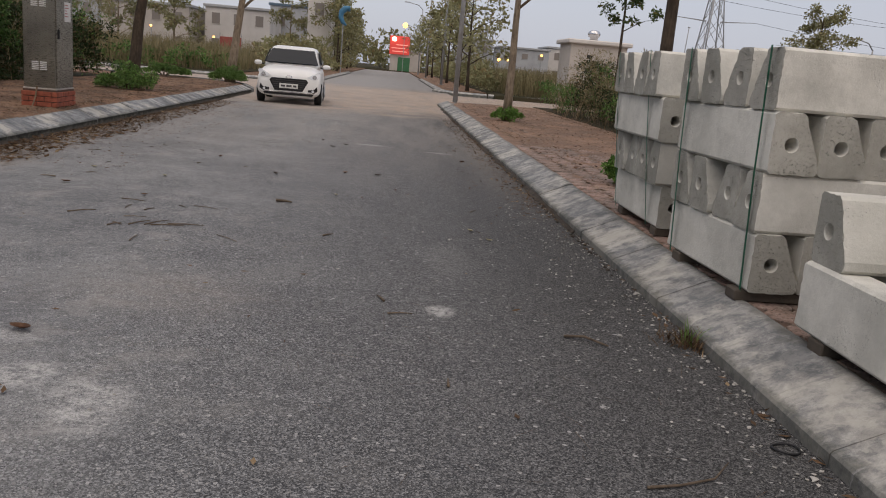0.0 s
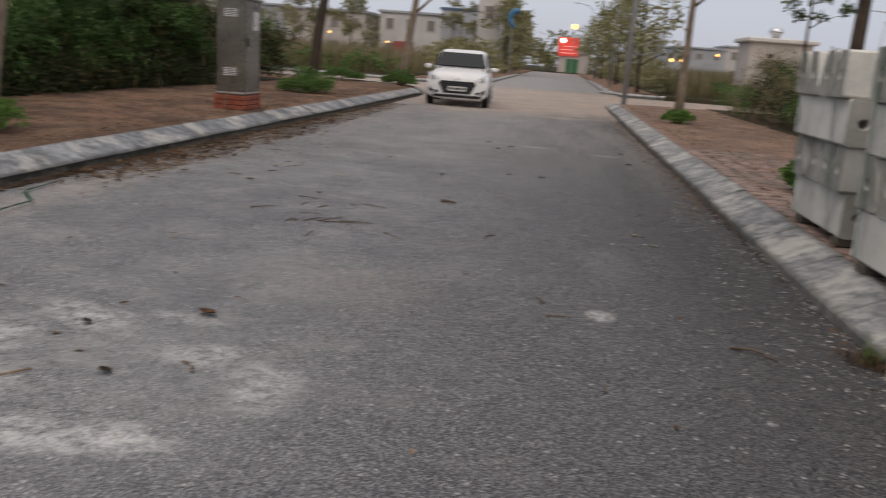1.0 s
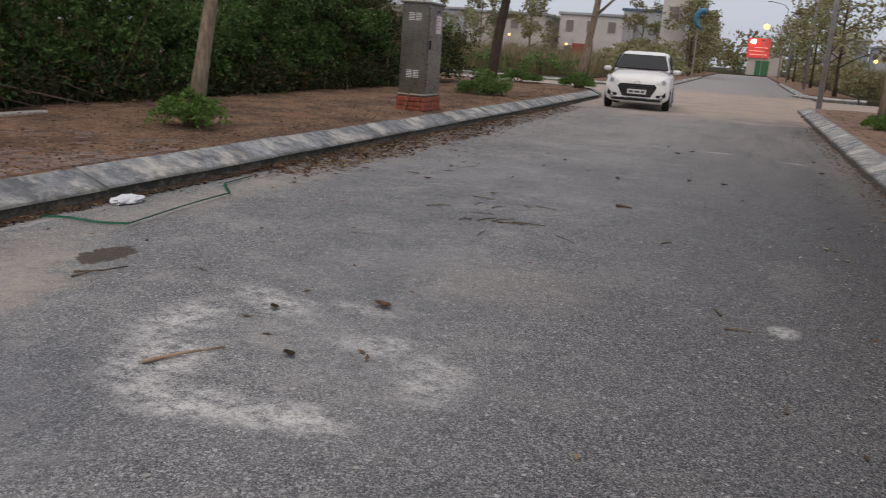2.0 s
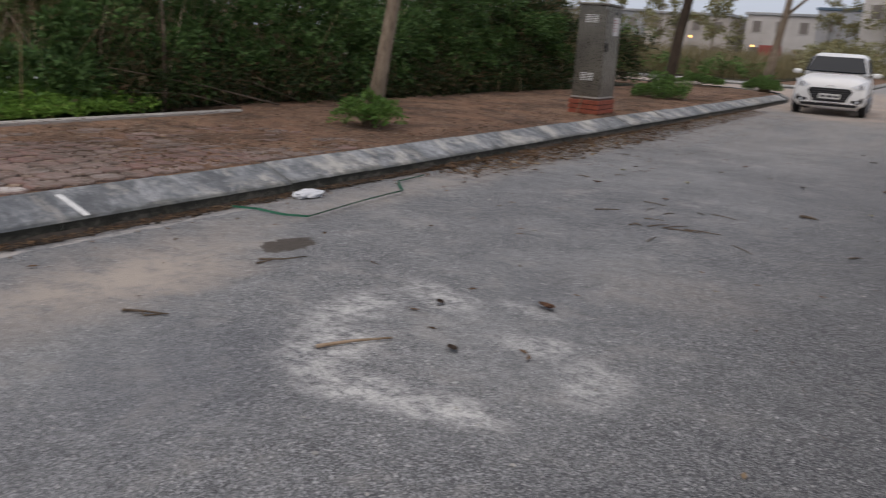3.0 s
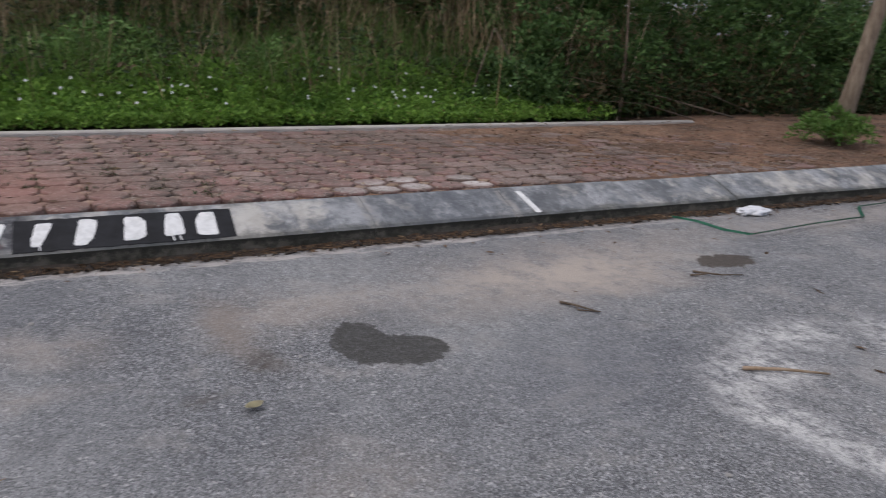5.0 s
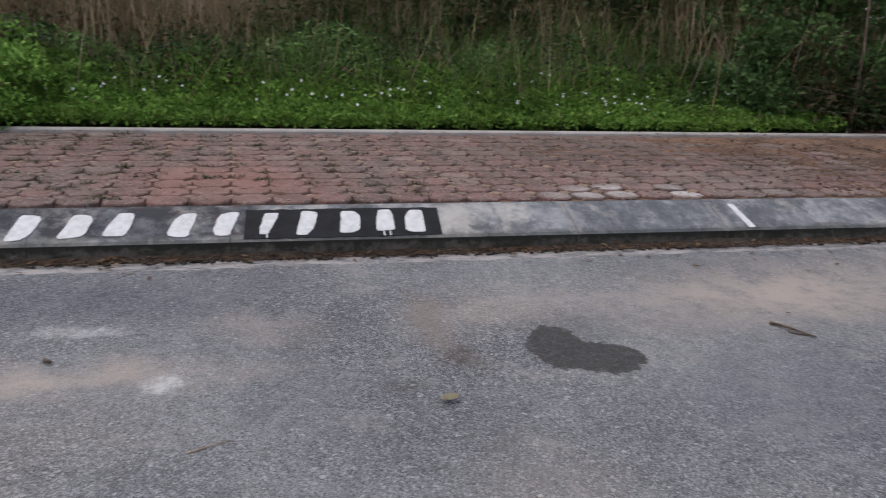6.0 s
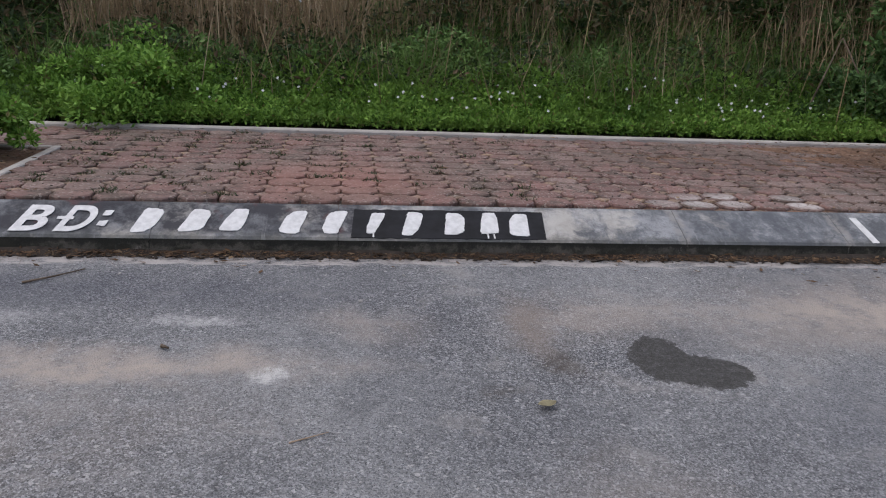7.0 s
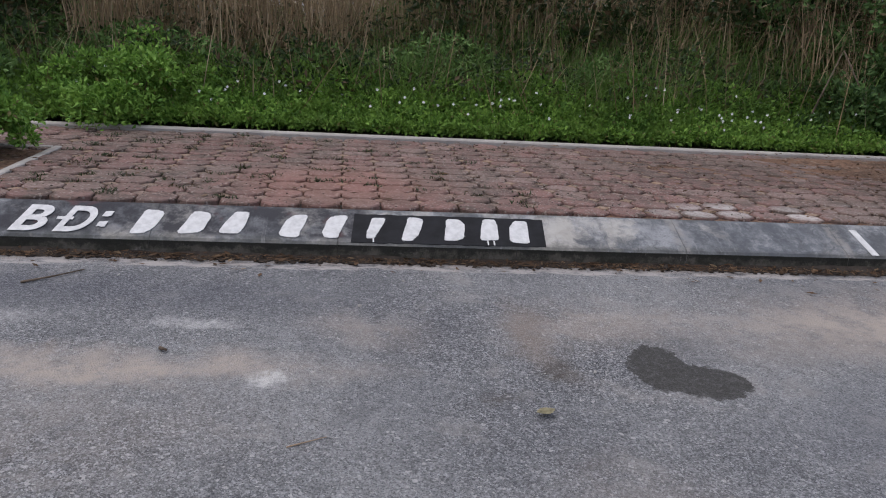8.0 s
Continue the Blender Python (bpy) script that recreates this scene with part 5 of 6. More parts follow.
# leafy weeds among the grass
n = 90000
lx, ly = -9.3 - 2.6 * rng.uniform(0, 1, n), rng.uniform(-7, 8.5, n)
lm = np.array([noise.noise((x * 0.9, y * 0.9, 15)) for x, y in zip(lx, ly)])
lz = VERGE + np.clip(0.6 + 0.3 * (-9.3 - lx) + 0.55 * lm, 0.15, 1.6) * rng.uniform(0.2, 1.0, n)
stuff("leafy_weeds", [leaf_arrays(rng, np.stack([lx, ly, lz], 1), 0.075, 0.026, np.tile((0.4, 0, 0.4), (n, 1)))], SHRUB_LEAF, "dark leafy weeds among tall grass", "weeds")
# leaves low among the grass and weeds, shade put into their dark colour
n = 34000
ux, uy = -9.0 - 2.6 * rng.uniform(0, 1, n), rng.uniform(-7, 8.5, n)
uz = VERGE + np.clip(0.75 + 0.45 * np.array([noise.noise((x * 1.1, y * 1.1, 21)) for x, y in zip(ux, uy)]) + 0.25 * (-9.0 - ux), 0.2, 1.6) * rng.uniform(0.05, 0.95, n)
stuff("shade_toned_weeds", [leaf_arrays(rng, np.stack([ux, uy, uz], 1), 0.085, 0.034, np.tile((0.3, 0, 0.2), (n, 1)))], DARK_AND_SHADE_LEAF, "weed leaves coloured shade-dark under the grass", "weeds")
# dry stalks
dry = []
for x0, x1, y0, y1, lo, hi_, k in ((-10.0, -12.0, -2.5, 0.6, 1.2, 2.1, 2000), (-11.4, -14, 0.4, 9, 1.4, 2.5, 2600), (-10.4, -13, -8, -3.4, 1.0, 2.0, 1800), (-9.4, -11, 2.4, 7.5, 0.9, 1.7, 200), (-10.6, -11.9, 0.6, 6.5, 1.3, 2.2, 1300), (-9.3, -10.4, 5.5, 12, 1.2, 2.0, 350), (-10.2, -11.6, 6, 20, 1.7, 2.6, 1300), (-12, -17, -10, 12, 1.8, 2.9, 3800)):
    b = np.stack([rng.uniform(x1, x0, k), rng.uniform(y0, y1, k), np.full(k, VERGE)], 1)
    dry.append(blade_arrays(rng, b, rng.uniform(lo, hi_, k), 0.0105, 0.16, 0.16))
    q = rng.integers(0, k, k * 2)
    tips = b[q] + np.stack([rng.normal(0, 0.12, 2 * k), rng.normal(0, 0.12, 2 * k), rng.uniform(0.5 * lo, 0.95 * hi_, 2 * k)], 1)
    dry.append(leaf_arrays(rng, tips, 0.15, 0.010, None, 0.6))
stuff("dry_grass", dry, DRY_BLADE, "tall dry brown grass stalks behind the weeds", "grass")
# thin pale dead stems leaning about
n = 520
b = np.stack([rng.uniform(-10.4, -8.8, n), rng.uniform(-4, 9, n), np.full(n, VERGE)], 1)
stuff("dead_stems", [blade_arrays(rng, b, rng.uniform(0.5, 1.6, n), 0.006, 0.7, 0.1)], DRY_BLADE, "pale dead stems leaning among the grass", "grass")


# dense shrubs beside the cabinet
def thicket(name, spots, material, label, per, long, wide, seed, swell=1.0):
    """Many uneven clumps of leaves over an area: rows of x0, x1, y0, y1, lowest and highest top, how many."""
    g = np.random.default_rng(seed)
    made = []
    for x0, x1, y0, y1, lo, hi_, k in spots:
        x, y = g.uniform(min(x0, x1), max(x0, x1), k), g.uniform(y0, y1, k)
        wave = np.array([noise.noise((a * 0.45, b * 0.45, 2)) for a, b in zip(x, y)])
        z = g.uniform(0.05, 1, k) ** 0.75 * (lo + (hi_ - lo) * np.clip(0.5 + wave, 0, 1))
        c = np.stack([x, y, VERGE + z], 1)
        p, o = clump_points(g, c, swell * g.uniform(0.16, 0.42, k), per)
        p[:, 2] = np.maximum(p[:, 2], VERGE + 0.03)
        made.append(leaf_arrays(g, p, long, wide, o))
    return stuff(name, made, material, label, "shrubs")


thicket("shrub_thicket", ((-8.7, -9.6, 6.4, 19.5, 1.5, 2.5, 260), (-9.6, -12.5, 5.5, 20, 2.0, 3.1, 330), (-8.75, -9.6, 5.2, 6.8, 0.5, 1.1, 34)), THICKET_LEAF, "dense dark green shrubs along the pavement", 230, 0.08, 0.042, 31)
# low fill; the inner shade of the shrubs is put into its colour
thicket("low_shrub_leaves", ((-8.62, -9.0, 6.6, 19.5, 0.25, 0.7, 170), (-8.9, -10, 6, 19.5, 0.5, 1.1, 110)), DARK_AND_SHADE_LEAF, "low leaves and twigs in shade-dark colour under the shrubs", 100, 0.085, 0.035, 36)
n = 150
b = np.stack([rng.uniform(-9.6, -8.6, n), rng.uniform(5.5, 19.5, n), np.full(n, VERGE)], 1)
stuff("shrub_stems", [blade_arrays(rng, b, rng.uniform(0.5, 1.9, n), 0.009, 0.45, 0.15)], DRY_BLADE, "thin brown stems at the foot of the shrubs", "stems")
thicket("back_scrub", ((-14.0, -19, -12, 14, 2.6, 3.8, 520),), REED_BLADE, "tall brown scrub behind the dry grass", 90, 0.2, 0.035, 37)
thicket("rear_shrubs", ((-10.8, -13.5, 1.8, 8, 1.7, 2.8, 150), (-8.8, -11, 15, 21.5, 2.0, 2.8, 130), (-8.7, -11, 20, 27.0, 1.2, 2.0, 120), (-9.9, -13.5, -8, -2.9, 1.3, 2.4, 190), (-10.4, -12.4, 1.2, 6, 1.0, 1.8, 110)), DARK_AND_SHADE_LEAF, "dark shrubs standing behind the tall grass", 130, 0.11, 0.05, 39)
thicket("brown_shrubs", ((-8.9, -13, 19.5, 27, 1.6, 2.6, 240), (-14, -20, 10, 28, 2.2, 3.2, 220)), REED_BLADE, "dry brown-green shrubs near the street corner", 70, 0.12, 0.02, 32)
thicket("brown_shrub_leaves", ((-8.8, -13, 19, 27, 1.2, 2.4, 120),), SHRUB_LEAF, "green leaves among the dry shrubs", 60, 0.08, 0.04, 33)
thicket("right_shrubs", ((4.9, 6.4, 17, 19.5, 0.7, 1.3, 26), (4.9, 6.4, 19.5, 25, 0.6, 1.4, 26), (4.7, 6.5, 25, 30.6, 0.5, 1.1, 30), (6.4, 10, 18, 29, 0.9, 1.6, 40)), SHRUB_LEAF, "low green and brown shrubs beside the pavement", 130, 0.085, 0.038, 34)
thicket("right_brown_scrub", ((4.9, 9, 15.5, 30, 0.8, 1.9, 320),), REED_BLADE, "brown half-dead scrub among the shrubs", 80, 0.10, 0.024, 38)
thicket("right_dark_scrub", ((4.9, 6.6, 17, 26, 0.7, 1.7, 110), (6.4, 9, 18, 29, 1.0, 1.8, 60)), DARK_AND_SHADE_LEAF, "dark twiggy scrub beside the pavement", 110, 0.08, 0.034, 40)
n = 1100
b = np.stack([rng.uniform(4.8, 9.5, n), rng.uniform(15, 29, n), np.full(n, VERGE)], 1)
stuff("right_dry_stems", [blade_arrays(rng, b, rng.uniform(0.5, 1.7, n), 0.012, 0.45, 0.25)], DRY_BLADE, "brown dry stems among the shrubs", "grass")
# reeds across the crossing
reeds = []
for x0, x1, y0, y1, lo, hi_, k in ((5.6, 34, 44, 60, 1.0, 1.75, 14000), (5.6, 46, 60, 85, 1.2, 1.9, 9000), (-9, -34, 44, 58, 0.9, 1.7, 9000), (-9, -45, 58, 80, 1.3, 2.2, 7000)):
    b = np.stack([rng.uniform(min(x0, x1), max(x0, x1), k), rng.uniform(y0, y1, k), np.full(k, VERGE)], 1)
    reeds.append(blade_arrays(rng, b, rng.uniform(lo, hi_, k), 0.03, 0.2, 0.3))
stuff("reed_field", reeds, REED_BLADE, "brown reed grass filling the open plots", "reeds")
thicket("field_shrubs", ((-8.8, -24, 43.5, 47, 0.5, 1.2, 150), (6.5, 24, 43.4, 46, 0.4, 0.9, 70)), SHRUB_LEAF, "low dark shrubs at the edge of the plots", 40, 0.16, 0.09, 35)


thicket("street_hedge", ((-5.6, -8.4, 46, 125, 0.8, 2.4, 260), (4.6, 6.6, 47, 125, 0.6, 1.9, 170)), HAZED_FAR_LEAF, "rough bushes under the trees of the far street", 34, 0.26, 0.15, 51, 2.0)
thicket("far_woods", ((-90, 4.5, 142, 165, 2.5, 6.5, 450), (5, 110, 150, 180, 2.0, 5.0, 420)), HAZED_FAR_LEAF, "dull green trees along the horizon", 26, 0.8, 0.5, 52, 5.0)


# ---- trees ----
def tree(x, y, z, high, r, lean, fork, crown, limbs, per, leaf, material, label, group, seed, trunk_mat=BARK, density=1.0):
    """A tapered leaning trunk, limbs that leave it above fork, twigs, and leaves in uneven tufts along them."""
    g = np.random.default_rng(seed)
    t = thing("tree", label, "tree", x, y, z, 0, group)
    bm = bmesh.new()
    k = 9
    wob = g.normal(0, 0.035, (k, 2)) * (np.arange(k)[:, None] / k)
    spine = [Vector((lean[0] * f * high + wob[i, 0], lean[1] * f * high + wob[i, 1], high * f - 0.03)) for i, f in enumerate([j / (k - 1) for j in range(k)])]
    tube(bm, spine, [r * (1.25 if i == 0 else 1.0) * (1 - 0.72 * i / (k - 1)) for i in range(k)], 10)
    tips = []
    for j in range(limbs):
        f = fork + (1 - fork) * (j + g.uniform(0, 0.6)) / limbs
        f = min(f, 0.97)
        i = f * (k - 1)
        a, b = spine[int(i)], spine[min(int(i) + 1, k - 1)]
        start = a.lerp(b, i - int(i))
        ang = j * 2.4 + g.uniform(-0.5, 0.5)
        reach = crown * (1.05 - 0.55 * (f - fork) / (1 - fork)) * g.uniform(0.75, 1.15)
        rise = reach * g.uniform(0.2, 0.75)
        way = Vector((math.cos(ang), math.sin(ang), 0))
        pts = [start, start + way * reach * 0.4 + Vector((0, 0, rise * 0.55)), start + way * reach * 0.75 + Vector((g.normal(0, 0.1), g.normal(0, 0.1), rise * 0.9)), start + way * reach + Vector((0, 0, rise * 0.95))]
        lr = r * 0.42 * (1 - 0.5 * f)
        tube(bm, pts, [lr, lr * 0.7, lr * 0.4, lr * 0.15], 6)
        for q in range(5):
            p = pts[1 + q % 3].lerp(pts[min(2 + q % 3, 3)], g.uniform(0, 1))
            e = p + Vector(tuple(unit(g.normal(size=(1, 3)))[0] * reach * 0.34)) + Vector((0, 0, 0.05 * reach))
            tube(bm, [p, p.lerp(e, 0.6) + Vector((0, 0, 0.04)), e], [lr * 0.3, lr * 0.2, lr * 0.08], 4)
            tips += [tuple(e), tuple(p.lerp(e, 0.6))]
        tips.append(tuple(pts[3]))
    part("trunk", bm, trunk_mat, t, "", True)
    tips = np.array(tips)
    rad = crown * g.uniform(0.10, 0.24, len(tips))
    p, o = clump_points(g, tips, rad, max(3, int(per * density)), 0.7)
    raw("crown", *leaf_arrays(g, p, leaf, leaf * 0.52, o, 0.7), material, t)
    return t


ROW_L, ROW_R = "trees along the near pavement", "trees along the right pavement"
tree(-6.33, 8.45, PAVE_L, 6.2, 0.09, (0.05, 0.18), 0.55, 1.7, 9, 22, 0.14, TREE_LEAF, "young leaning street tree with a grey-brown trunk", ROW_L, 41)
tree(-6.4, 20.1, PAVE_L, 6.0, 0.14, (0.11, 0.06), 0.36, 2.0, 11, 18, 0.16, TREE_LEAF, "street tree with a dark leaning trunk and sparse leaves", ROW_L, 42, DARK_BARK)
tree(-5.95, 29.5, PAVE_L, 6.5, 0.15, (0.12, 0.02), 0.34, 2.2, 11, 18, 0.17, TREE_LEAF, "street tree with sparse leaves near the corner", ROW_L, 43, BARK)
tree(2.25, 20.4, PAVE_R, 6.2, 0.105, (0.0, 0.01), 0.40, 2.1, 11, 18, 0.17, TREE_LEAF, "slim street tree with drooping sparse leaves", ROW_R, 44, BARK)
tree(2.35, 9.6, PAVE_R, 6.6, 0.082, (0.0, 0.0), 0.55, 1.7, 9, 18, 0.15, TREE_LEAF, "street tree with a dark straight trunk behind the blocks", ROW_R, 45, DARK_BARK)
tree(8.45, 34, 0.16 - 0.2, 6.4, 0.08, (0.0, 0.0), 0.52, 1.1, 10, 14, 0.17, TREE_LEAF, "slim sparse tree behind the shrubs", ROW_R, 46, DARK_BARK)
tree(20.6, 42, 0.1, 5.2, 0.1, (0.0, 0.0), 0.45, 1.5, 14, 24, 0.16, HAZED_FAR_LEAF, "small round tree beyond the blocks", "", 47, DARK_BARK)
FAR = "trees along the far street"
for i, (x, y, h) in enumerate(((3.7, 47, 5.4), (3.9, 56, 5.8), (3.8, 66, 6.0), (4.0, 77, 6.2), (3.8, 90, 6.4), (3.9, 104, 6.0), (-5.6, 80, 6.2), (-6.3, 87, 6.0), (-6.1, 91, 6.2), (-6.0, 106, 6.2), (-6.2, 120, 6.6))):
    tree(x, y, 0.12, h, 0.1, (rng.uniform(-0.04, 0.04), 0.02), 0.25, 2.5 if y > 50 else 2.0, 12, (14 if y > 72 else 10) if x < 0 else (9 if y > 72 else 6), 0.30, HAZED_FAR_LEAF, "street tree with a full dull green crown", FAR, 60 + i, DARK_BARK)
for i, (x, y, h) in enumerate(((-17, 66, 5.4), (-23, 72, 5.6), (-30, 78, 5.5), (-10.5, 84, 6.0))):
    tree(x, y, 0.12, h, 0.1, (0.0, 0.02), 0.25, 2.0, 10, 16, 0.26, HAZED_FAR_LEAF, "slim half-bare tree among the reeds", "trees among the reeds", 80 + i, BARK)

# tufts at the feet of the trees
for i, (x, y, z, r, h) in enumerate(((-6.28, 8.38, PAVE_L, 0.37, 0.46), (-6.3, 19.6, PAVE_L, 0.6, 0.55), (-5.95, 29.2, PAVE_L, 0.55, 0.5), (-8.3, 30.2, PAVE_L, 0.85, 0.4), (2.28, 20.3, PAVE_R, 0.4, 0.3), (2.14, 9.7, PAVE_R, 0.24, 0.4), (5.0, 16.4, PAVE_R, 0.7, 0.8))):
    mound("foot_shrub", x, y, z, r, h, 44 if r > 0.4 else 26, 190 if r > 0.4 else 90, FOOT_LEAF if i in (0, 4, 5) else SHRUB_LEAF, "small green shrub growing round a tree foot", 0.052, 0.026, "shrub", "shrubs at the tree feet", 100 + i)

# dead branches at the edge of the thicket
for i, (a, b, c, r) in enumerate((((-8.42, 9.2, 0.24), (-8.55, 8.0, 0.5), (-8.7, 6.7, 0.72), 0.014), ((-8.42, 8.5, 0.22), (-8.55, 7.7, 0.42), (-8.6, 6.9, 0.45), 0.009), ((-8.5, 9.6, 0.3), (-8.6, 8.8, 0.55), (-8.6, 8.2, 0.62), 0.008),
                                  ((-8.55, 7.35, 0.15), (-8.6, 7.4, 1.1), (-8.65, 7.35, 2.4), 0.022), ((-8.9, 5.3, 0.15), (-8.85, 5.5, 0.8), (-9.0, 5.75, 1.25), 0.012), ((-9.0, 5.75, 1.25), (-8.9, 6.0, 0.8), (-8.85, 6.15, 0.3), 0.01))):
    tagged(part("dead_branch", tube(bmesh.new(), [a, b, c], [r, r * 0.75, r * 0.4], 5), TWIG, None, "", True), "bare dead branch among the shrubs", "branch", "dead branches")

# ---- paint on the kerb ----
SLOPE = math.atan2(0.22 * 0.5, 0.33 * 0.84 - 0.012)


def on_slope(y, up, off):
    """A place on the left kerb's sloped face: along the kerb, up the slope, and off the face."""
    return (KERB_L - 0.012 - up * math.cos(SLOPE) + off * math.sin(SLOPE), y, 0.22 * 0.47 + up * math.sin(SLOPE) + off * math.cos(SLOPE))


def brushed(bm, y0, y1, u0, u1, off, slant=0.0, ragged=0.006, seed=0):
    """A ragged painted patch on the slope."""
    r = random.Random(seed)
    n = max(3, int((y1 - y0) / 0.03))
    low = [on_slope(y0 + (y1 - y0) * i / n, u0 + r.uniform(-ragged, ragged), off) for i in range(n + 1)]
    high = [on_slope(y0 + (y1 - y0) * i / n + slant, u1 + r.uniform(-ragged, ragged), off) for i in range(n, -1, -1)]
    f = bm.faces.new([bm.verts.new(p) for p in low + high])
    ext = bmesh.ops.extrude_face_region(bm, geom=[f])
    d = Vector((math.sin(SLOPE), 0, math.cos(SLOPE))) * -0.003
    bmesh.ops.translate(bm, vec=d, verts=[v for v in ext["geom"] if isinstance(v, bmesh.types.BMVert)])
    return bm


lettering = thing("painted_lettering", "hand-painted white lettering on black, on the kerb", "lettering", 0, 0, 0)
part("black_ground", brushed(bmesh.new(), 0.56, 1.66, -0.004, 0.262, 0.0025, 0.02, 0.004, 3), BLACK_PAINT, lettering, "solid black paint")


def brush_bar(y0, y1, u0, u1, slant, seed):
    """One upright bar painted by hand: rounded, uneven edges, leaning along the kerb."""
    r = random.Random(seed)
    bm = bmesh.new()
    n, ring = 44, []
    for i in range(n):
        a = 2 * math.pi * i / n
        ca, sa = math.cos(a), math.sin(a)
        fu = math.copysign(abs(sa) ** 0.45, sa)
        wave = 0.006 * math.sin(3 * a + seed) + r.uniform(-0.0025, 0.0025)
        u = (u0 + u1) / 2 + ((u1 - u0) / 2 + wave) * fu
        ring.append(bm.verts.new(on_slope((y0 + y1) / 2 + slant * fu + ((y1 - y0) / 2 + wave) * math.copysign(abs(ca) ** 0.5, ca), u, 0.0055)))
    f = bm.faces.new(ring)
    ext = bmesh.ops.extrude_face_region(bm, geom=[f])
    bmesh.ops.translate(bm, vec=Vector((math.sin(SLOPE), 0, math.cos(SLOPE))) * -0.004, verts=[v for v in ext["geom"] if isinstance(v, bmesh.types.BMVert)])
    return bm


for i, (a, b) in enumerate(((-0.60, -0.49), (-0.35, -0.23), (-0.13, -0.02), (0.19, 0.30), (0.42, 0.52), (0.66, 0.73), (0.86, 0.95), (1.09, 1.20), (1.30, 1.40), (1.47, 1.58))):
    part("painted_bar", brush_bar(a, b, 0.022 + 0.008 * (i % 3), 0.240 - 0.008 * (i % 2), 0.028 if i < 7 else 0.012, 20 + i), WHITE_PAINT, lettering, "plain white painted bar")
for y_ in (1.325, 1.36, 0.68):
    part("paint_drip", brushed(bmesh.new(), y_, y_ + 0.008, 0.0, 0.04, 0.005, 0, 0.002, int(y_ * 100)), WHITE_PAINT, lettering, "thin white paint run")
for i, u in enumerate((0.07, 0.165)):
    part("painted_dot", brushed(bmesh.new(), -0.80 + 0.012 * i, -0.755 + 0.012 * i, u, u + 0.045, 0.008, 0.01, 0.004, 40 + i), WHITE_PAINT, lettering)
for ch, y0, wide in (("B", -1.235, 0.19), ("D", -1.01, 0.19)):
    fc = bpy.data.curves.new("letter", "FONT")
    fc.body, fc.size, fc.offset, fc.extrude = ch, 0.29, 0.007, 0.0015
    tmp = bpy.data.objects.new("letter_source", fc)
    me = bpy.data.meshes.new_from_object(tmp)
    bpy.data.objects.remove(tmp)
    me.name = "letter"
    me.materials.clear()
    me.materials.append(WHITE_PAINT)
    xs = [v.co.x for v in me.vertices]
    ys = [v.co.y for v in me.vertices]
    for v in me.vertices:
        fx, fy = (v.co.x - min(xs)) / (max(xs) - min(xs)), (v.co.y - min(ys)) / (max(ys) - min(ys))
        v.co = on_slope(y0 + fx * (wide - 0.03) + 0.06 * fy, 0.018 + 0.235 * fy, 0.006 + v.co.z)
    ob = new("letter", me)
    ob.parent = lettering
part("letter_stroke", brushed(bmesh.new(), -1.015, -0.93, 0.125, 0.15, 0.0085, 0.0, 0.003, 61), WHITE_PAINT, lettering)
stripe = tagged(part("paint_stripe", brushed(bmesh.new(), 3.645, 3.69, 0.0, 0.25, 0.004, -0.03, 0.004, 51), WHITE_PAINT), "slanting white paint stripe on the kerb", "paint stripe")

# ---- litter ----
lit = np.random.default_rng(17)


def litter(name, spots, label, long, wide):
    pts = []
    for x0, x1, y0, y1, z, k in spots:
        u = lit.uniform(0, 1, k) ** 1.7
        pts.append(np.stack([x0 + (x1 - x0) * u, lit.uniform(y0, y1, k), z + lit.uniform(0.004, 0.016, k)], 1))
    pts = np.concatenate(pts)
    v, f = leaf_arrays(lit, pts, long, wide)
    base = np.repeat(pts[:, 2], 4)
    v[:, 2] = base + np.clip((v[:, 2] - base) * 0.3, -0.003, 0.03)
    return tagged(raw(name, v, f, LITTER), label, "litter", kind="stuff")


litter("gutter_litter", ((-4.895, -4.80, -3, 8, 0.012, 900), (-4.88, -4.6, -3, 8, 0.0, 160), (-4.88, -4.3, 7.5, 22, 0.0, 4600), (-4.85, -3.3, 9, 21, 0.0, 900), (1.09, 0.95, 3, 8, 0.0, 60), (1.09, 0.75, 8, 22, 0.0, 1500), (1.05, 0.3, 8, 20, 0.0, 250), (-4.8, 1.0, 3, 20, 0.0, 330)), "dead leaves and bits along the kerbs", 0.058, 0.024)
litter("gutter_crumbs", ((-4.897, -4.80, -4, 9, 0.010, 9000), (-4.88, -4.55, 7, 22, 0.0, 5000), (1.09, 0.85, 7, 22, 0.0, 1500)), "crumbled leaves and bark packed along the kerb foot", 0.022, 0.009)
litter("pavement_litter", ((-5.3, -8.2, 4.5, 28, PAVE_L + 0.027, 6000), (1.6, 4.6, 8, 27, PAVE_R + 0.02, 1900), (4.1, 5.2, 12, 28, PAVE_R + 0.015, 1500), (-8.2, -5.3, -3, 5, PAVE_L + 0.003, 420)), "dead leaves strewn over the soil", 0.055, 0.03)
n = 4600
sy = np.concatenate([lit.uniform(-3, 24, 2200), lit.uniform(7, 20, 1900), lit.uniform(3, 15, 500)])
sx = np.concatenate([-4.885 + 0.13 * lit.uniform(0, 1, 2200) ** 1.6, -4.85 + 0.9 * lit.uniform(0, 1, 1900) ** 1.4, lit.uniform(-4.5, 0.9, 500)])
v, f = blade_arrays(lit, np.stack([sx, sy, np.full(n, 0.0)], 1), lit.uniform(0.3, 1.2, n), 0.0045, 1.0, 0.0, 3)
b0 = np.repeat(np.stack([sx, sy, np.full(n, 0.0)], 1), 6, 0)
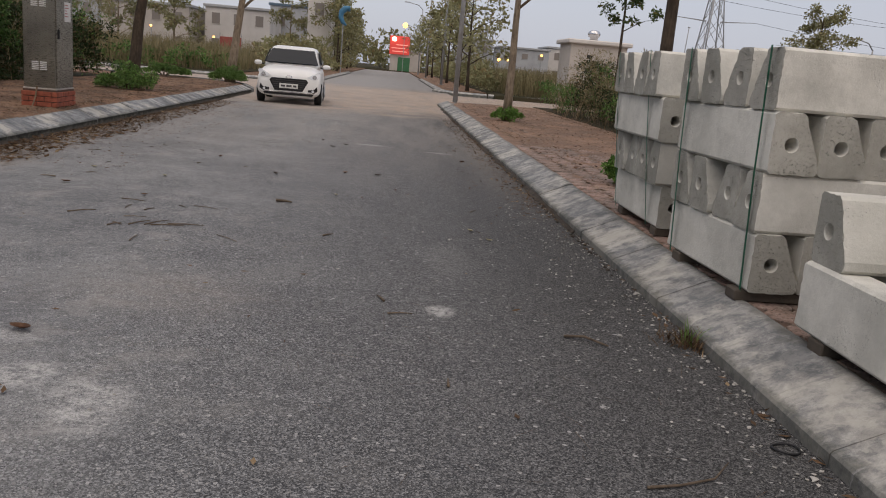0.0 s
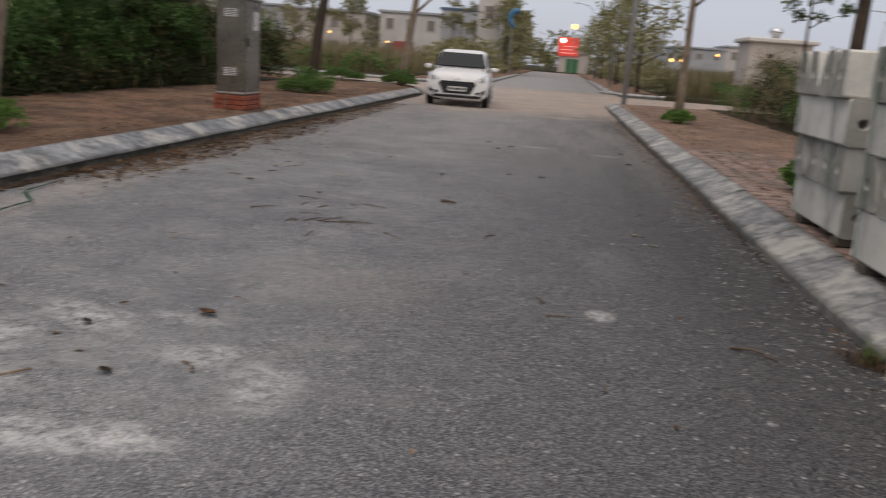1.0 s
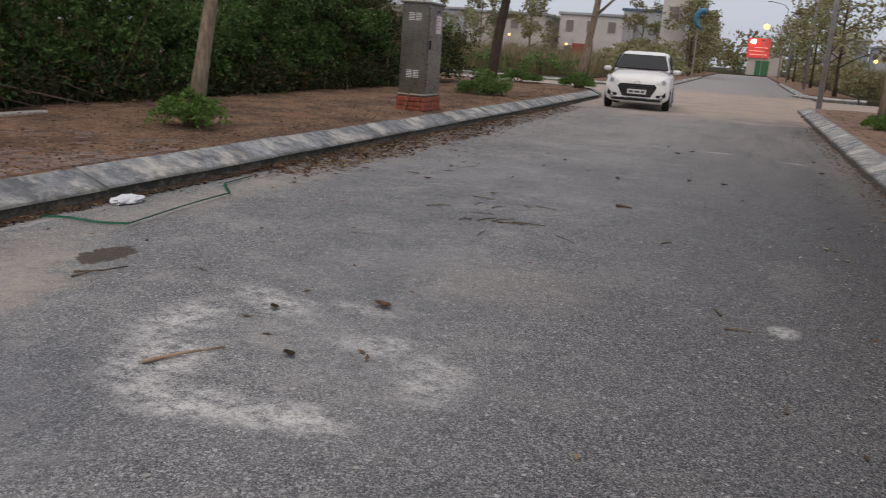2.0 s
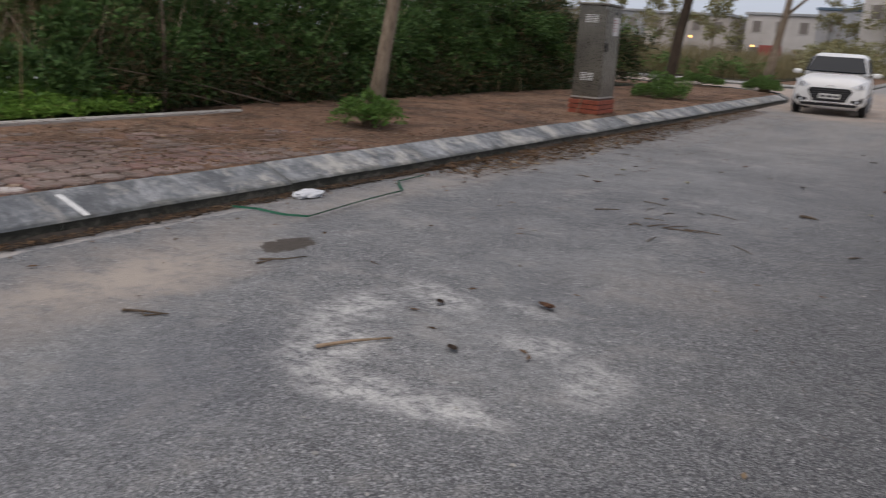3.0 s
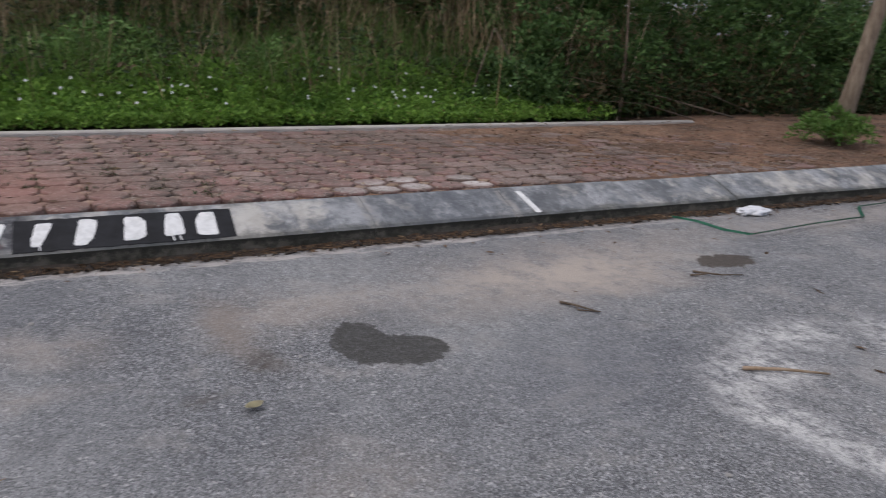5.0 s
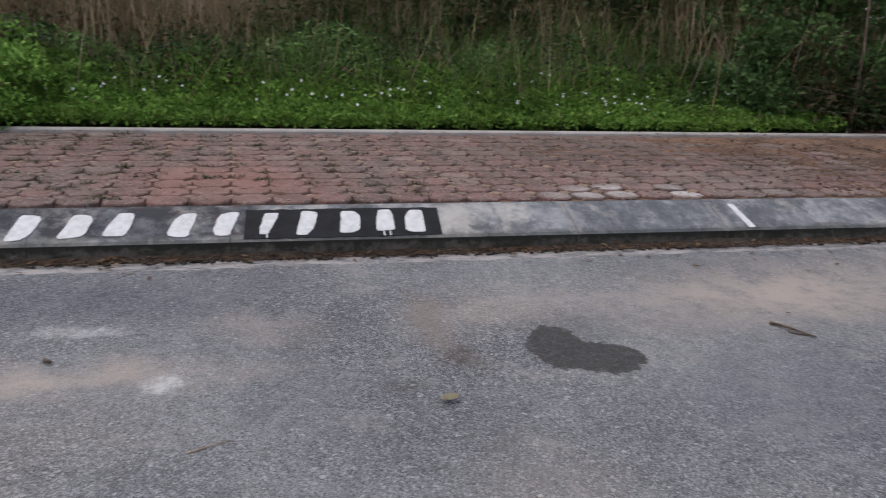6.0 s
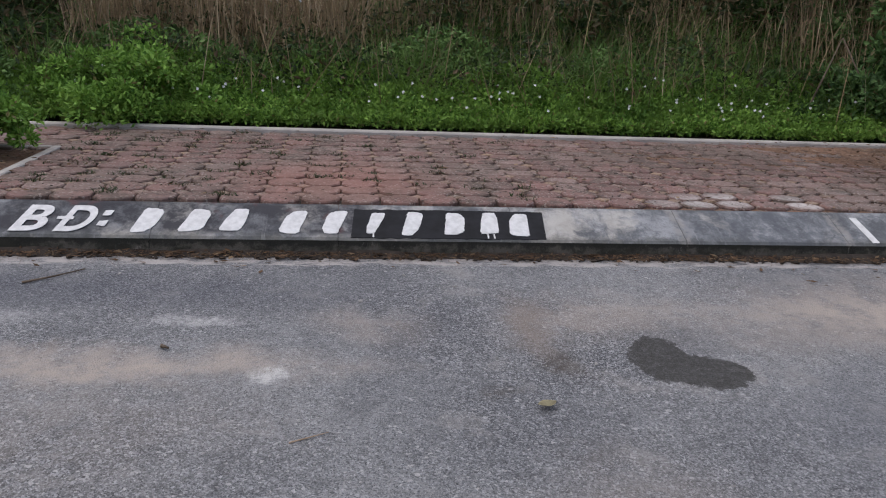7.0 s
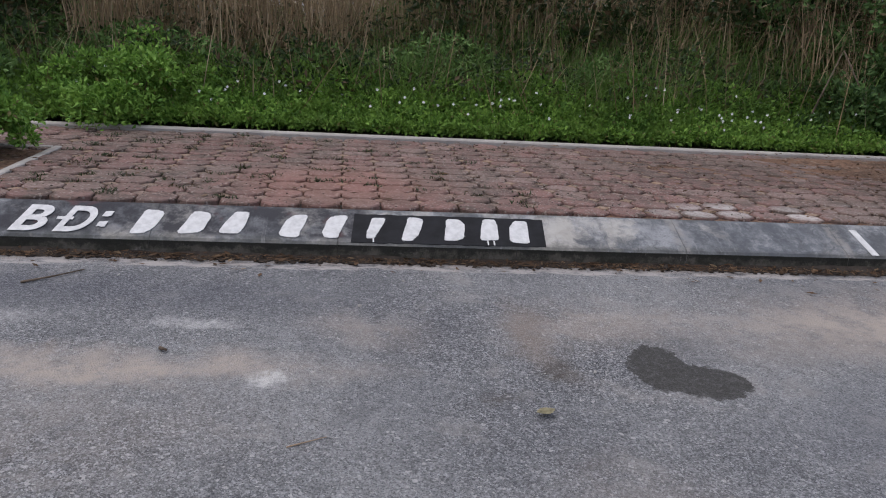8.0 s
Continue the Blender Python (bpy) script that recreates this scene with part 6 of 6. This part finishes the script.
v = b0 + (v - b0) * (0.22, 0.22, 0.012) + (0, 0, 0.006)
tagged(raw("straw_litter", v, f, LITTER), "thin dry straws and twigs along the gutter", "litter", kind="stuff")


PALE_TWIG = bark("pale_stick", (0.36, 0.27, 0.19), (0.24, 0.17, 0.11))
# heaps of bark strips and large dead leaves in the left gutter
hy = np.concatenate([lit.normal(c_, s_, k_) for c_, s_, k_ in ((8.2, 0.5, 150), (9.4, 0.5, 220), (10.8, 0.6, 240), (12.4, 0.6, 200), (14.5, 1.0, 200), (17.5, 1.5, 180))])
hx = -4.86 + 0.62 * lit.uniform(0, 1, len(hy)) ** 1.3
hb = np.stack([hx, hy, np.zeros(len(hy))], 1)
v, f = blade_arrays(lit, hb, lit.uniform(0.4, 1.3, len(hy)), 0.011, 1.0, 0.2, 4)
b0 = np.repeat(hb, 8, 0)
v = b0 + (v - b0) * (0.28, 0.28, 0.03) + (0, 0, 0.008)
pts_ = hb + lit.normal(0, 0.07, hb.shape) * (1, 1, 0) + (0, 0, 0.012)
pts_[:, 0] = np.maximum(pts_[:, 0], -4.87)
v2, f2 = leaf_arrays(lit, pts_, 0.11, 0.05)
base2 = np.repeat(pts_[:, 2], 4)
v2[:, 2] = base2 + np.clip((v2[:, 2] - base2) * 0.35, -0.006, 0.035)
tagged(raw("bark_strips", *merged([(v, f), (v2, f2)]), LITTER), "heaps of bark strips and dead leaves by the kerb", "litter", kind="stuff")


# ---- single twigs, leaves and scraps on the asphalt ----
def twig(pts, r, label="thin dry twig lying on the asphalt", name="twig", material=None):
    return tagged(part(name, tube(bmesh.new(), [(x, y, r + 0.001 + h) for x, y, h in pts], [r * (1 - 0.5 * i / (len(pts) - 1)) for i in range(len(pts))], 6), material or TWIG, None, "", True), label, "twig", "twigs on the road")


twig([(-2.64, 3.10, 0), (-2.56, 3.24, 0.004), (-2.46, 3.39, 0)], 0.009, "pale straight stick on the cement stain", "twig", PALE_TWIG)
twig([(-3.58, 2.88, 0), (-3.5, 2.92, 0.004), (-3.40, 2.97, 0)], 0.008)
twig([(-3.50, 2.92, 0.004), (-3.46, 2.90, 0), (-3.40, 2.99, 0)], 0.005)
twig([(-3.75, 3.92, 0), (-3.62, 4.0, 0.01), (-3.6, 4.15, 0)], 0.007)
twig([(-3.70, 3.85, 0), (-3.66, 3.98, 0.01)], 0.006)
twig([(0.40, 4.62, 0), (0.50, 4.60, 0.01), (0.60, 4.50, 0.0)], 0.009, "dark forked twig near the kerb")
twig([(-1.50, 7.98, 0), (-1.42, 7.95, 0.005), (-1.36, 7.93, 0)], 0.016, "short thick dark twig on the road")
twig([(0.36, 3.08, 0), (0.48, 3.10, 0.003), (0.62, 3.16, 0.002), (0.72, 3.29, 0)], 0.006, "long curved straw on the dark asphalt")
twig([(-4.39, -0.98, 0), (-4.47, -0.87, 0.004), (-4.61, -0.76, 0)], 0.006, "long thin dark twig beside the gutter")
twig([(-2.83, 0.36, 0), (-2.89, 0.48, 0.002)], 0.003, "thin pale straw on the asphalt", "straw", PALE_TWIG)
twig([(-3.6, -0.18, 0), (-3.57, -0.15, 0.004)], 0.009, "short dark twig on the sand")
for i in range(14):
    cx_, cy_ = rnd.gauss(-2.35, 0.35), rnd.gauss(6.9, 0.35)
    a, l = rnd.gauss(0.2, 0.9), rnd.uniform(0.08, 0.26)
    twig([(cx_, cy_, 0), (cx_ + 0.5 * l * math.cos(a), cy_ + 0.5 * l * math.sin(a), 0.006), (cx_ + l * math.cos(a), cy_ + l * math.sin(a) + 0.02, 0)], rnd.uniform(0.004, 0.007))
for i in range(12):
    cx_, cy_ = rnd.uniform(-4.2, 0.6), rnd.uniform(3.5, 14)
    a, l = rnd.uniform(0, 3.1), rnd.uniform(0.06, 0.16)
    twig([(cx_, cy_, 0), (cx_ + 0.5 * l * math.cos(a), cy_ + 0.5 * l * math.sin(a), 0.004), (cx_ + l * math.cos(a), cy_ + l * math.sin(a), 0)], rnd.uniform(0.004, 0.008))


def dead_leaf(x, y, size, turn, color, label):
    bm = bmesh.new()
    n = 7
    left, right, mid = [], [], []
    for i in range(n):
        f = i / (n - 1)
        w = size * 0.3 * math.sin(math.pi * min(1, f * 0.97 + 0.02)) ** 0.8
        h = 0.006 + 0.14 * size * (2 * f - 1) ** 2
        mid.append(bm.verts.new((0, size * (f - 0.5), h)))
        left.append(bm.verts.new((-w, size * (f - 0.5), h + w * 0.5)))
        right.append(bm.verts.new((w, size * (f - 0.5), h + w * 0.4)))
    for i in range(n - 1):
        bm.faces.new((left[i], mid[i], mid[i + 1], left[i + 1]))
        bm.faces.new((mid[i], right[i], right[i + 1], mid[i + 1]))
    bmesh.ops.solidify(bm, geom=bm.faces[:], thickness=0.0012)
    ob = tagged(part("dead_leaf", bm, color, None, "", True), label, "leaf", "fallen leaves on the road")
    ob.matrix_world = pose(x, y, 0.003, 0, 0, turn)


LEAF_RED = plain("red_brown_leaf", (0.21, 0.11, 0.065), 0.8, 0, 0.2, 30)
LEAF_PALE = plain("pale_yellow_leaf", (0.42, 0.38, 0.24), 0.8, 0, 0.15, 30)
LEAF_DARK = plain("dark_dry_leaf", (0.075, 0.05, 0.035), 0.85, 0, 0.2, 30)
dead_leaf(-2.12, 4.25, 0.11, 70, LEAF_RED, "curled red-brown dead leaf on the road")
dead_leaf(-3.05, 1.23, 0.075, 20, LEAF_PALE, "pale yellow fallen leaf on the road")
dead_leaf(-2.56, 3.95, 0.07, 50, LEAF_DARK, "dark curled dead leaf on the road")
dead_leaf(-2.19, 3.45, 0.075, 60, LEAF_DARK, "dark curled dead leaf on the cement stain")
for i in range(16):
    dead_leaf(rnd.uniform(-4.0, 0.9), rnd.uniform(4.5, 14), rnd.uniform(0.05, 0.1), rnd.uniform(0, 180), rnd.choice((LEAF_DARK, LEAF_RED, LEAF_PALE)), "small curled dead leaf on the road")
band = bmesh.new()
pts = [(-4.85, 4.78, 0.008), (-4.68, 4.855, 0.008), (-4.43, 4.86, 0.006), (-4.25, 4.92, 0.012), (-4.26, 5.16, 0.02), (-4.32, 5.63, 0.018), (-4.34, 6.0, 0.02), (-4.36, 6.24, 0.015), (-4.5, 6.4, 0.012), (-4.66, 6.6, 0.01), (-4.7, 7.1, 0.008)]
va = [band.verts.new((x, y, z)) for x, y, z in pts]
vb_ = [band.verts.new((x + 0.012, y + 0.012, z + 0.015)) for x, y, z in pts]
for i in range(len(pts) - 1):
    band.faces.new((va[i], va[i + 1], vb_[i + 1], vb_[i]))
bmesh.ops.solidify(band, geom=band.faces[:], thickness=0.002)
tagged(part("loose_strap", band, STRAP), "loose green packing strap lying on the road", "strap")
bag = bmesh.new()
bmesh.ops.create_icosphere(bag, subdivisions=3, radius=1.0)
for v_ in bag.verts:
    k_ = 1 + 0.35 * noise.noise(v_.co * 2.3) + 0.15 * noise.noise(v_.co * 6)
    v_.co = Vector((v_.co.x * 0.085 * k_, v_.co.y * 0.145 * k_, max(-0.0, 0.04 * v_.co.z * k_ + 0.02)))
PLASTIC = plain("white_plastic", (0.62, 0.63, 0.65), 0.4, 0, 0.1, 14)
ob = tagged(part("plastic_bag", bag, PLASTIC, None, "", False), "crumpled white plastic bag lying by the kerb", "bag")
ob.location = (-4.76, 5.52, 0.002)
ring_bm = bmesh.new()
tube(ring_bm, [(0.052 * math.cos(a), 0.045 * math.sin(a), 0.006 + 0.003 * math.sin(2 * a)) for a in [2 * math.pi * i / 24 for i in range(25)]], [0.005] * 25, 6)
ob = tagged(part("rubber_ring", ring_bm, BLACK, None, "", True), "small black rubber ring lying in the gutter", "ring")
ob.location = (1.0, 3.43, 0.001)
# pebbles and broken concrete
PEBBLE = concrete("pebble", (0.46, 0.44, 0.41), (0.20, 0.195, 0.18), 0, 0.3, 0.4)
ico = bmesh.new()
bmesh.ops.create_icosphere(ico, subdivisions=1, radius=1.0)
iv = np.array([tuple(v_.co) for v_ in ico.verts])
itri = np.array([[v_.index for v_ in f_.verts] for f_ in ico.faces])
ico.free()


def crumbs(name, spots, z, lo, hi, material, label, category):
    """Small uneven lumps at places on the ground."""
    k = len(spots)
    size = lit.uniform(lo, hi, k) * (1 + 0.8 * (lit.uniform(0, 1, k) > 0.94))
    shape = np.stack([size * lit.uniform(0.8, 1.6, k), size * lit.uniform(0.8, 1.6, k), size * 0.6], 1)
    turns = lit.uniform(0, 6.28, k)[:, None]
    loc = iv[None] * (1 + 0.25 * lit.normal(size=(k, len(iv), 1))) * shape[:, None]
    rot = np.stack([loc[..., 0] * np.cos(turns) - loc[..., 1] * np.sin(turns), loc[..., 0] * np.sin(turns) + loc[..., 1] * np.cos(turns), loc[..., 2]], -1)
    rot[..., :2] += spots[:, None]
    rot[..., 2] += shape[:, None, 2] * 0.7 + z
    return tagged(raw(name, rot.reshape(-1, 3), (itri[None] + (np.arange(k) * len(iv))[:, None, None]).reshape(-1, 3), material), label, category, kind="stuff")


def strewn(k, x0, x1, y0, y1, power=1.0):
    return np.stack([x0 + (x1 - x0) * lit.uniform(0, 1, k) ** power, lit.uniform(y0, y1, k)], 1)


crumbs("pebbles", np.concatenate([strewn(520, 1.09, 0.6, 1.5, 9, 2.4), strewn(110, -4.86, -4.5, -3, 12, 1.5), strewn(160, -4.5, 0.8, 0.5, 9)]), 0.0, 0.003, 0.0075, PEBBLE, "pale grit and pebbles on the asphalt", "pebbles")
crumbs("soil_clods", np.concatenate([strewn(3200, -8.1, -5.35, 4.6, 26), strewn(1500, 1.6, 4.6, 8, 28)]), PAVE_L + 0.004, 0.003, 0.012, SOIL, "crumbs of reddish soil on the pavement", "soil")
crumbs("paver_grit", strewn(1500, -8.1, -5.35, -2, 5.5), PAVE_L - 0.002, 0.0015, 0.006, DIRT, "fine dark grit on the pavers", "dirt")
crumbs("gutter_dirt", np.concatenate([strewn(2600, -4.9, -4.82, -4, 24, 1.3), strewn(200, 1.1, 1.03, 6, 22, 1.3)]), 0.0, 0.004, 0.016, DIRT, "dark dirt crumbs packed along the kerb foot", "dirt")
# tufts of weed in the paver joints
tw = np.random.default_rng(3)
tj = np.concatenate([np.repeat(np.stack([tw.uniform(-8.1, -5.4, 80), -1.6 + 3.6 * tw.uniform(0, 1, 80) ** 1.5, np.full(80, PAVE_L - 0.006)], 1), 26, 0)])
tj[:, :2] += tw.normal(0, 1, (len(tj), 2)) * (0.022, 0.04)
tagged(raw("joint_weeds", *blade_arrays(tw, tj, tw.uniform(0.012, 0.034, len(tj)), 0.005, 1.3, 0.8), DARK_AND_SHADE_LEAF), "tiny weeds growing in the paver joints", "weeds", kind="stuff")
# grass tuft in the right gutter
tuft_t = thing("grass_tuft", "small grass tuft with a dry foot in the gutter", "grass", 1.06, 4.62, 0.0)
tg = np.random.default_rng(5)
raw("green_growth", *blade_arrays(tg, np.concatenate([tg.normal(0, 0.025, (16, 2)), np.zeros((16, 1))], 1), tg.uniform(0.07, 0.18, 16), 0.006, 0.35, 0.5), GREEN_BLADE, tuft_t)["kind"] = "stuff"
raw("dry_foot", *blade_arrays(tg, np.concatenate([tg.normal(0, 0.075, (190, 2)), np.zeros((190, 1))], 1), tg.uniform(0.03, 0.1, 190), 0.004, 1.2, 0.5), LITTER, tuft_t)["kind"] = "stuff"

# ---- pavers, last ----
PITCH, CUT = 0.24, 0.066


def paver_points(cut, half, top, low):
    o = [(half, half - cut), (half - cut, half), (cut - half, half), (-half, half - cut), (-half, cut - half), (cut - half, -half), (half - cut, -half), (half, cut - half)]
    inner = [(x * 0.94, y * 0.94, top) for x, y in o]
    rim = [(x, y, top - 0.008) for x, y in o]
    foot = [(x, y, low) for x, y in o]
    faces = [tuple(range(8))] + [(i, (i + 1) % 8, 8 + (i + 1) % 8, 8 + i) for i in range(8)] + [(8 + i, 8 + (i + 1) % 8, 16 + (i + 1) % 8, 16 + i) for i in range(8)]
    return inner + rim + foot, faces


def diamond_points(r, top, low):
    o = [(r, 0), (0, r), (-r, 0), (0, -r)]
    v = [(x * 0.9, y * 0.9, top) for x, y in o] + [(x, y, top - 0.005) for x, y in o] + [(x, y, low) for x, y in o]
    return v, [(0, 1, 2, 3)] + [(i, (i + 1) % 4, 4 + (i + 1) % 4, 4 + i) for i in range(4)] + [(4 + i, 4 + (i + 1) % 4, 8 + (i + 1) % 4, 8 + i) for i in range(4)]


def paver_data(points, material, name):
    me = bpy.data.meshes.new(name)
    me.from_pydata(points[0], [], points[1])
    me.materials.append(material)
    return me


def joined(name, points, spots, material, parent):
    v, f = [], []
    for x, y, z, a, tx, ty in spots:
        k = len(v)
        c, s = math.cos(a), math.sin(a)
        v += [(x + px * c - py * s, y + px * s + py * c, z + pz + px * tx + py * ty) for px, py, pz in points[0]]
        f += [tuple(i + k for i in q) for q in points[1]]
    me = bpy.data.meshes.new(name)
    me.from_pydata(v, [], f)
    me.materials.append(material)
    ob = new(name, me)
    ob.parent = parent
    ob["kind"] = "stuff"
    return ob


oct_pts, dia_pts = paver_points(CUT, PITCH / 2 - 0.006, 0.0, -0.045), diamond_points(CUT - 0.013, -0.006, -0.04)
oct_me = paver_data(oct_pts, PAVER, "paver")
prnd = random.Random(9)
rest, small = [], []
for side, x0, cols, y0, rows, parent, top in ((0, -8.09, 12, -7.3, 62, pave_left, PAVE_L), (1, 1.58, 13, -7.1, 114, pave_right, PAVE_R)):
    for j in range(rows):
        for i in range(cols):
            x, y = x0 + i * PITCH, y0 + j * PITCH
            pit = side == 0 and -3.05 < y < -1.6 and -7.1 < x < -5.85
            if pit:
                continue
            jit = (x, y, top + prnd.uniform(-0.005, 0.003), prnd.uniform(-0.02, 0.02), prnd.uniform(-0.018, 0.018), prnd.uniform(-0.018, 0.018))
            if side == 0 and -1.75 < y < 4.3:
                ob = new("paver", oct_me)
                ob.parent = parent
                ob.matrix_basis = pose(x, y, jit[2], math.degrees(jit[5]), math.degrees(-jit[4]), math.degrees(jit[3]))
            elif side == 0 or y < 14:
                rest.append((side, jit))
            if i < cols - 1:
                small.append((side, (x + PITCH / 2, y + PITCH / 2, top + prnd.uniform(-0.006, 0.003), 0, 0, 0)))
for side, parent in ((0, pave_left), (1, pave_right)):
    joined("farther_pavers", oct_pts, [p for s, p in rest if s == side], DUSTY_PAVER if side else PAVER, parent)
    joined("small_pavers", dia_pts, [p for s, p in small if s == side], PAVER_SMALL, parent)
for a in ((-7.12, -5.86, -1.70, -1.64), (-5.92, -5.86, -2.98, -1.70), (-7.12, -7.06, -2.98, -1.70), (-7.12, -5.86, -3.04, -2.98)):
    tagged(part("pit_edging", boxed(*a, 0.05, PAVE_L + 0.006, bevel=0.008), EDGING), "thin concrete edging of a tree pit", "edging", "tree pit edging", "structure")
tagged(part("pit_soil", boxed(-7.06, -5.92, -2.98, -1.70, 0.05, PAVE_L - 0.018), SOIL), "dark soil in a tree pit", "soil", kind="structure")
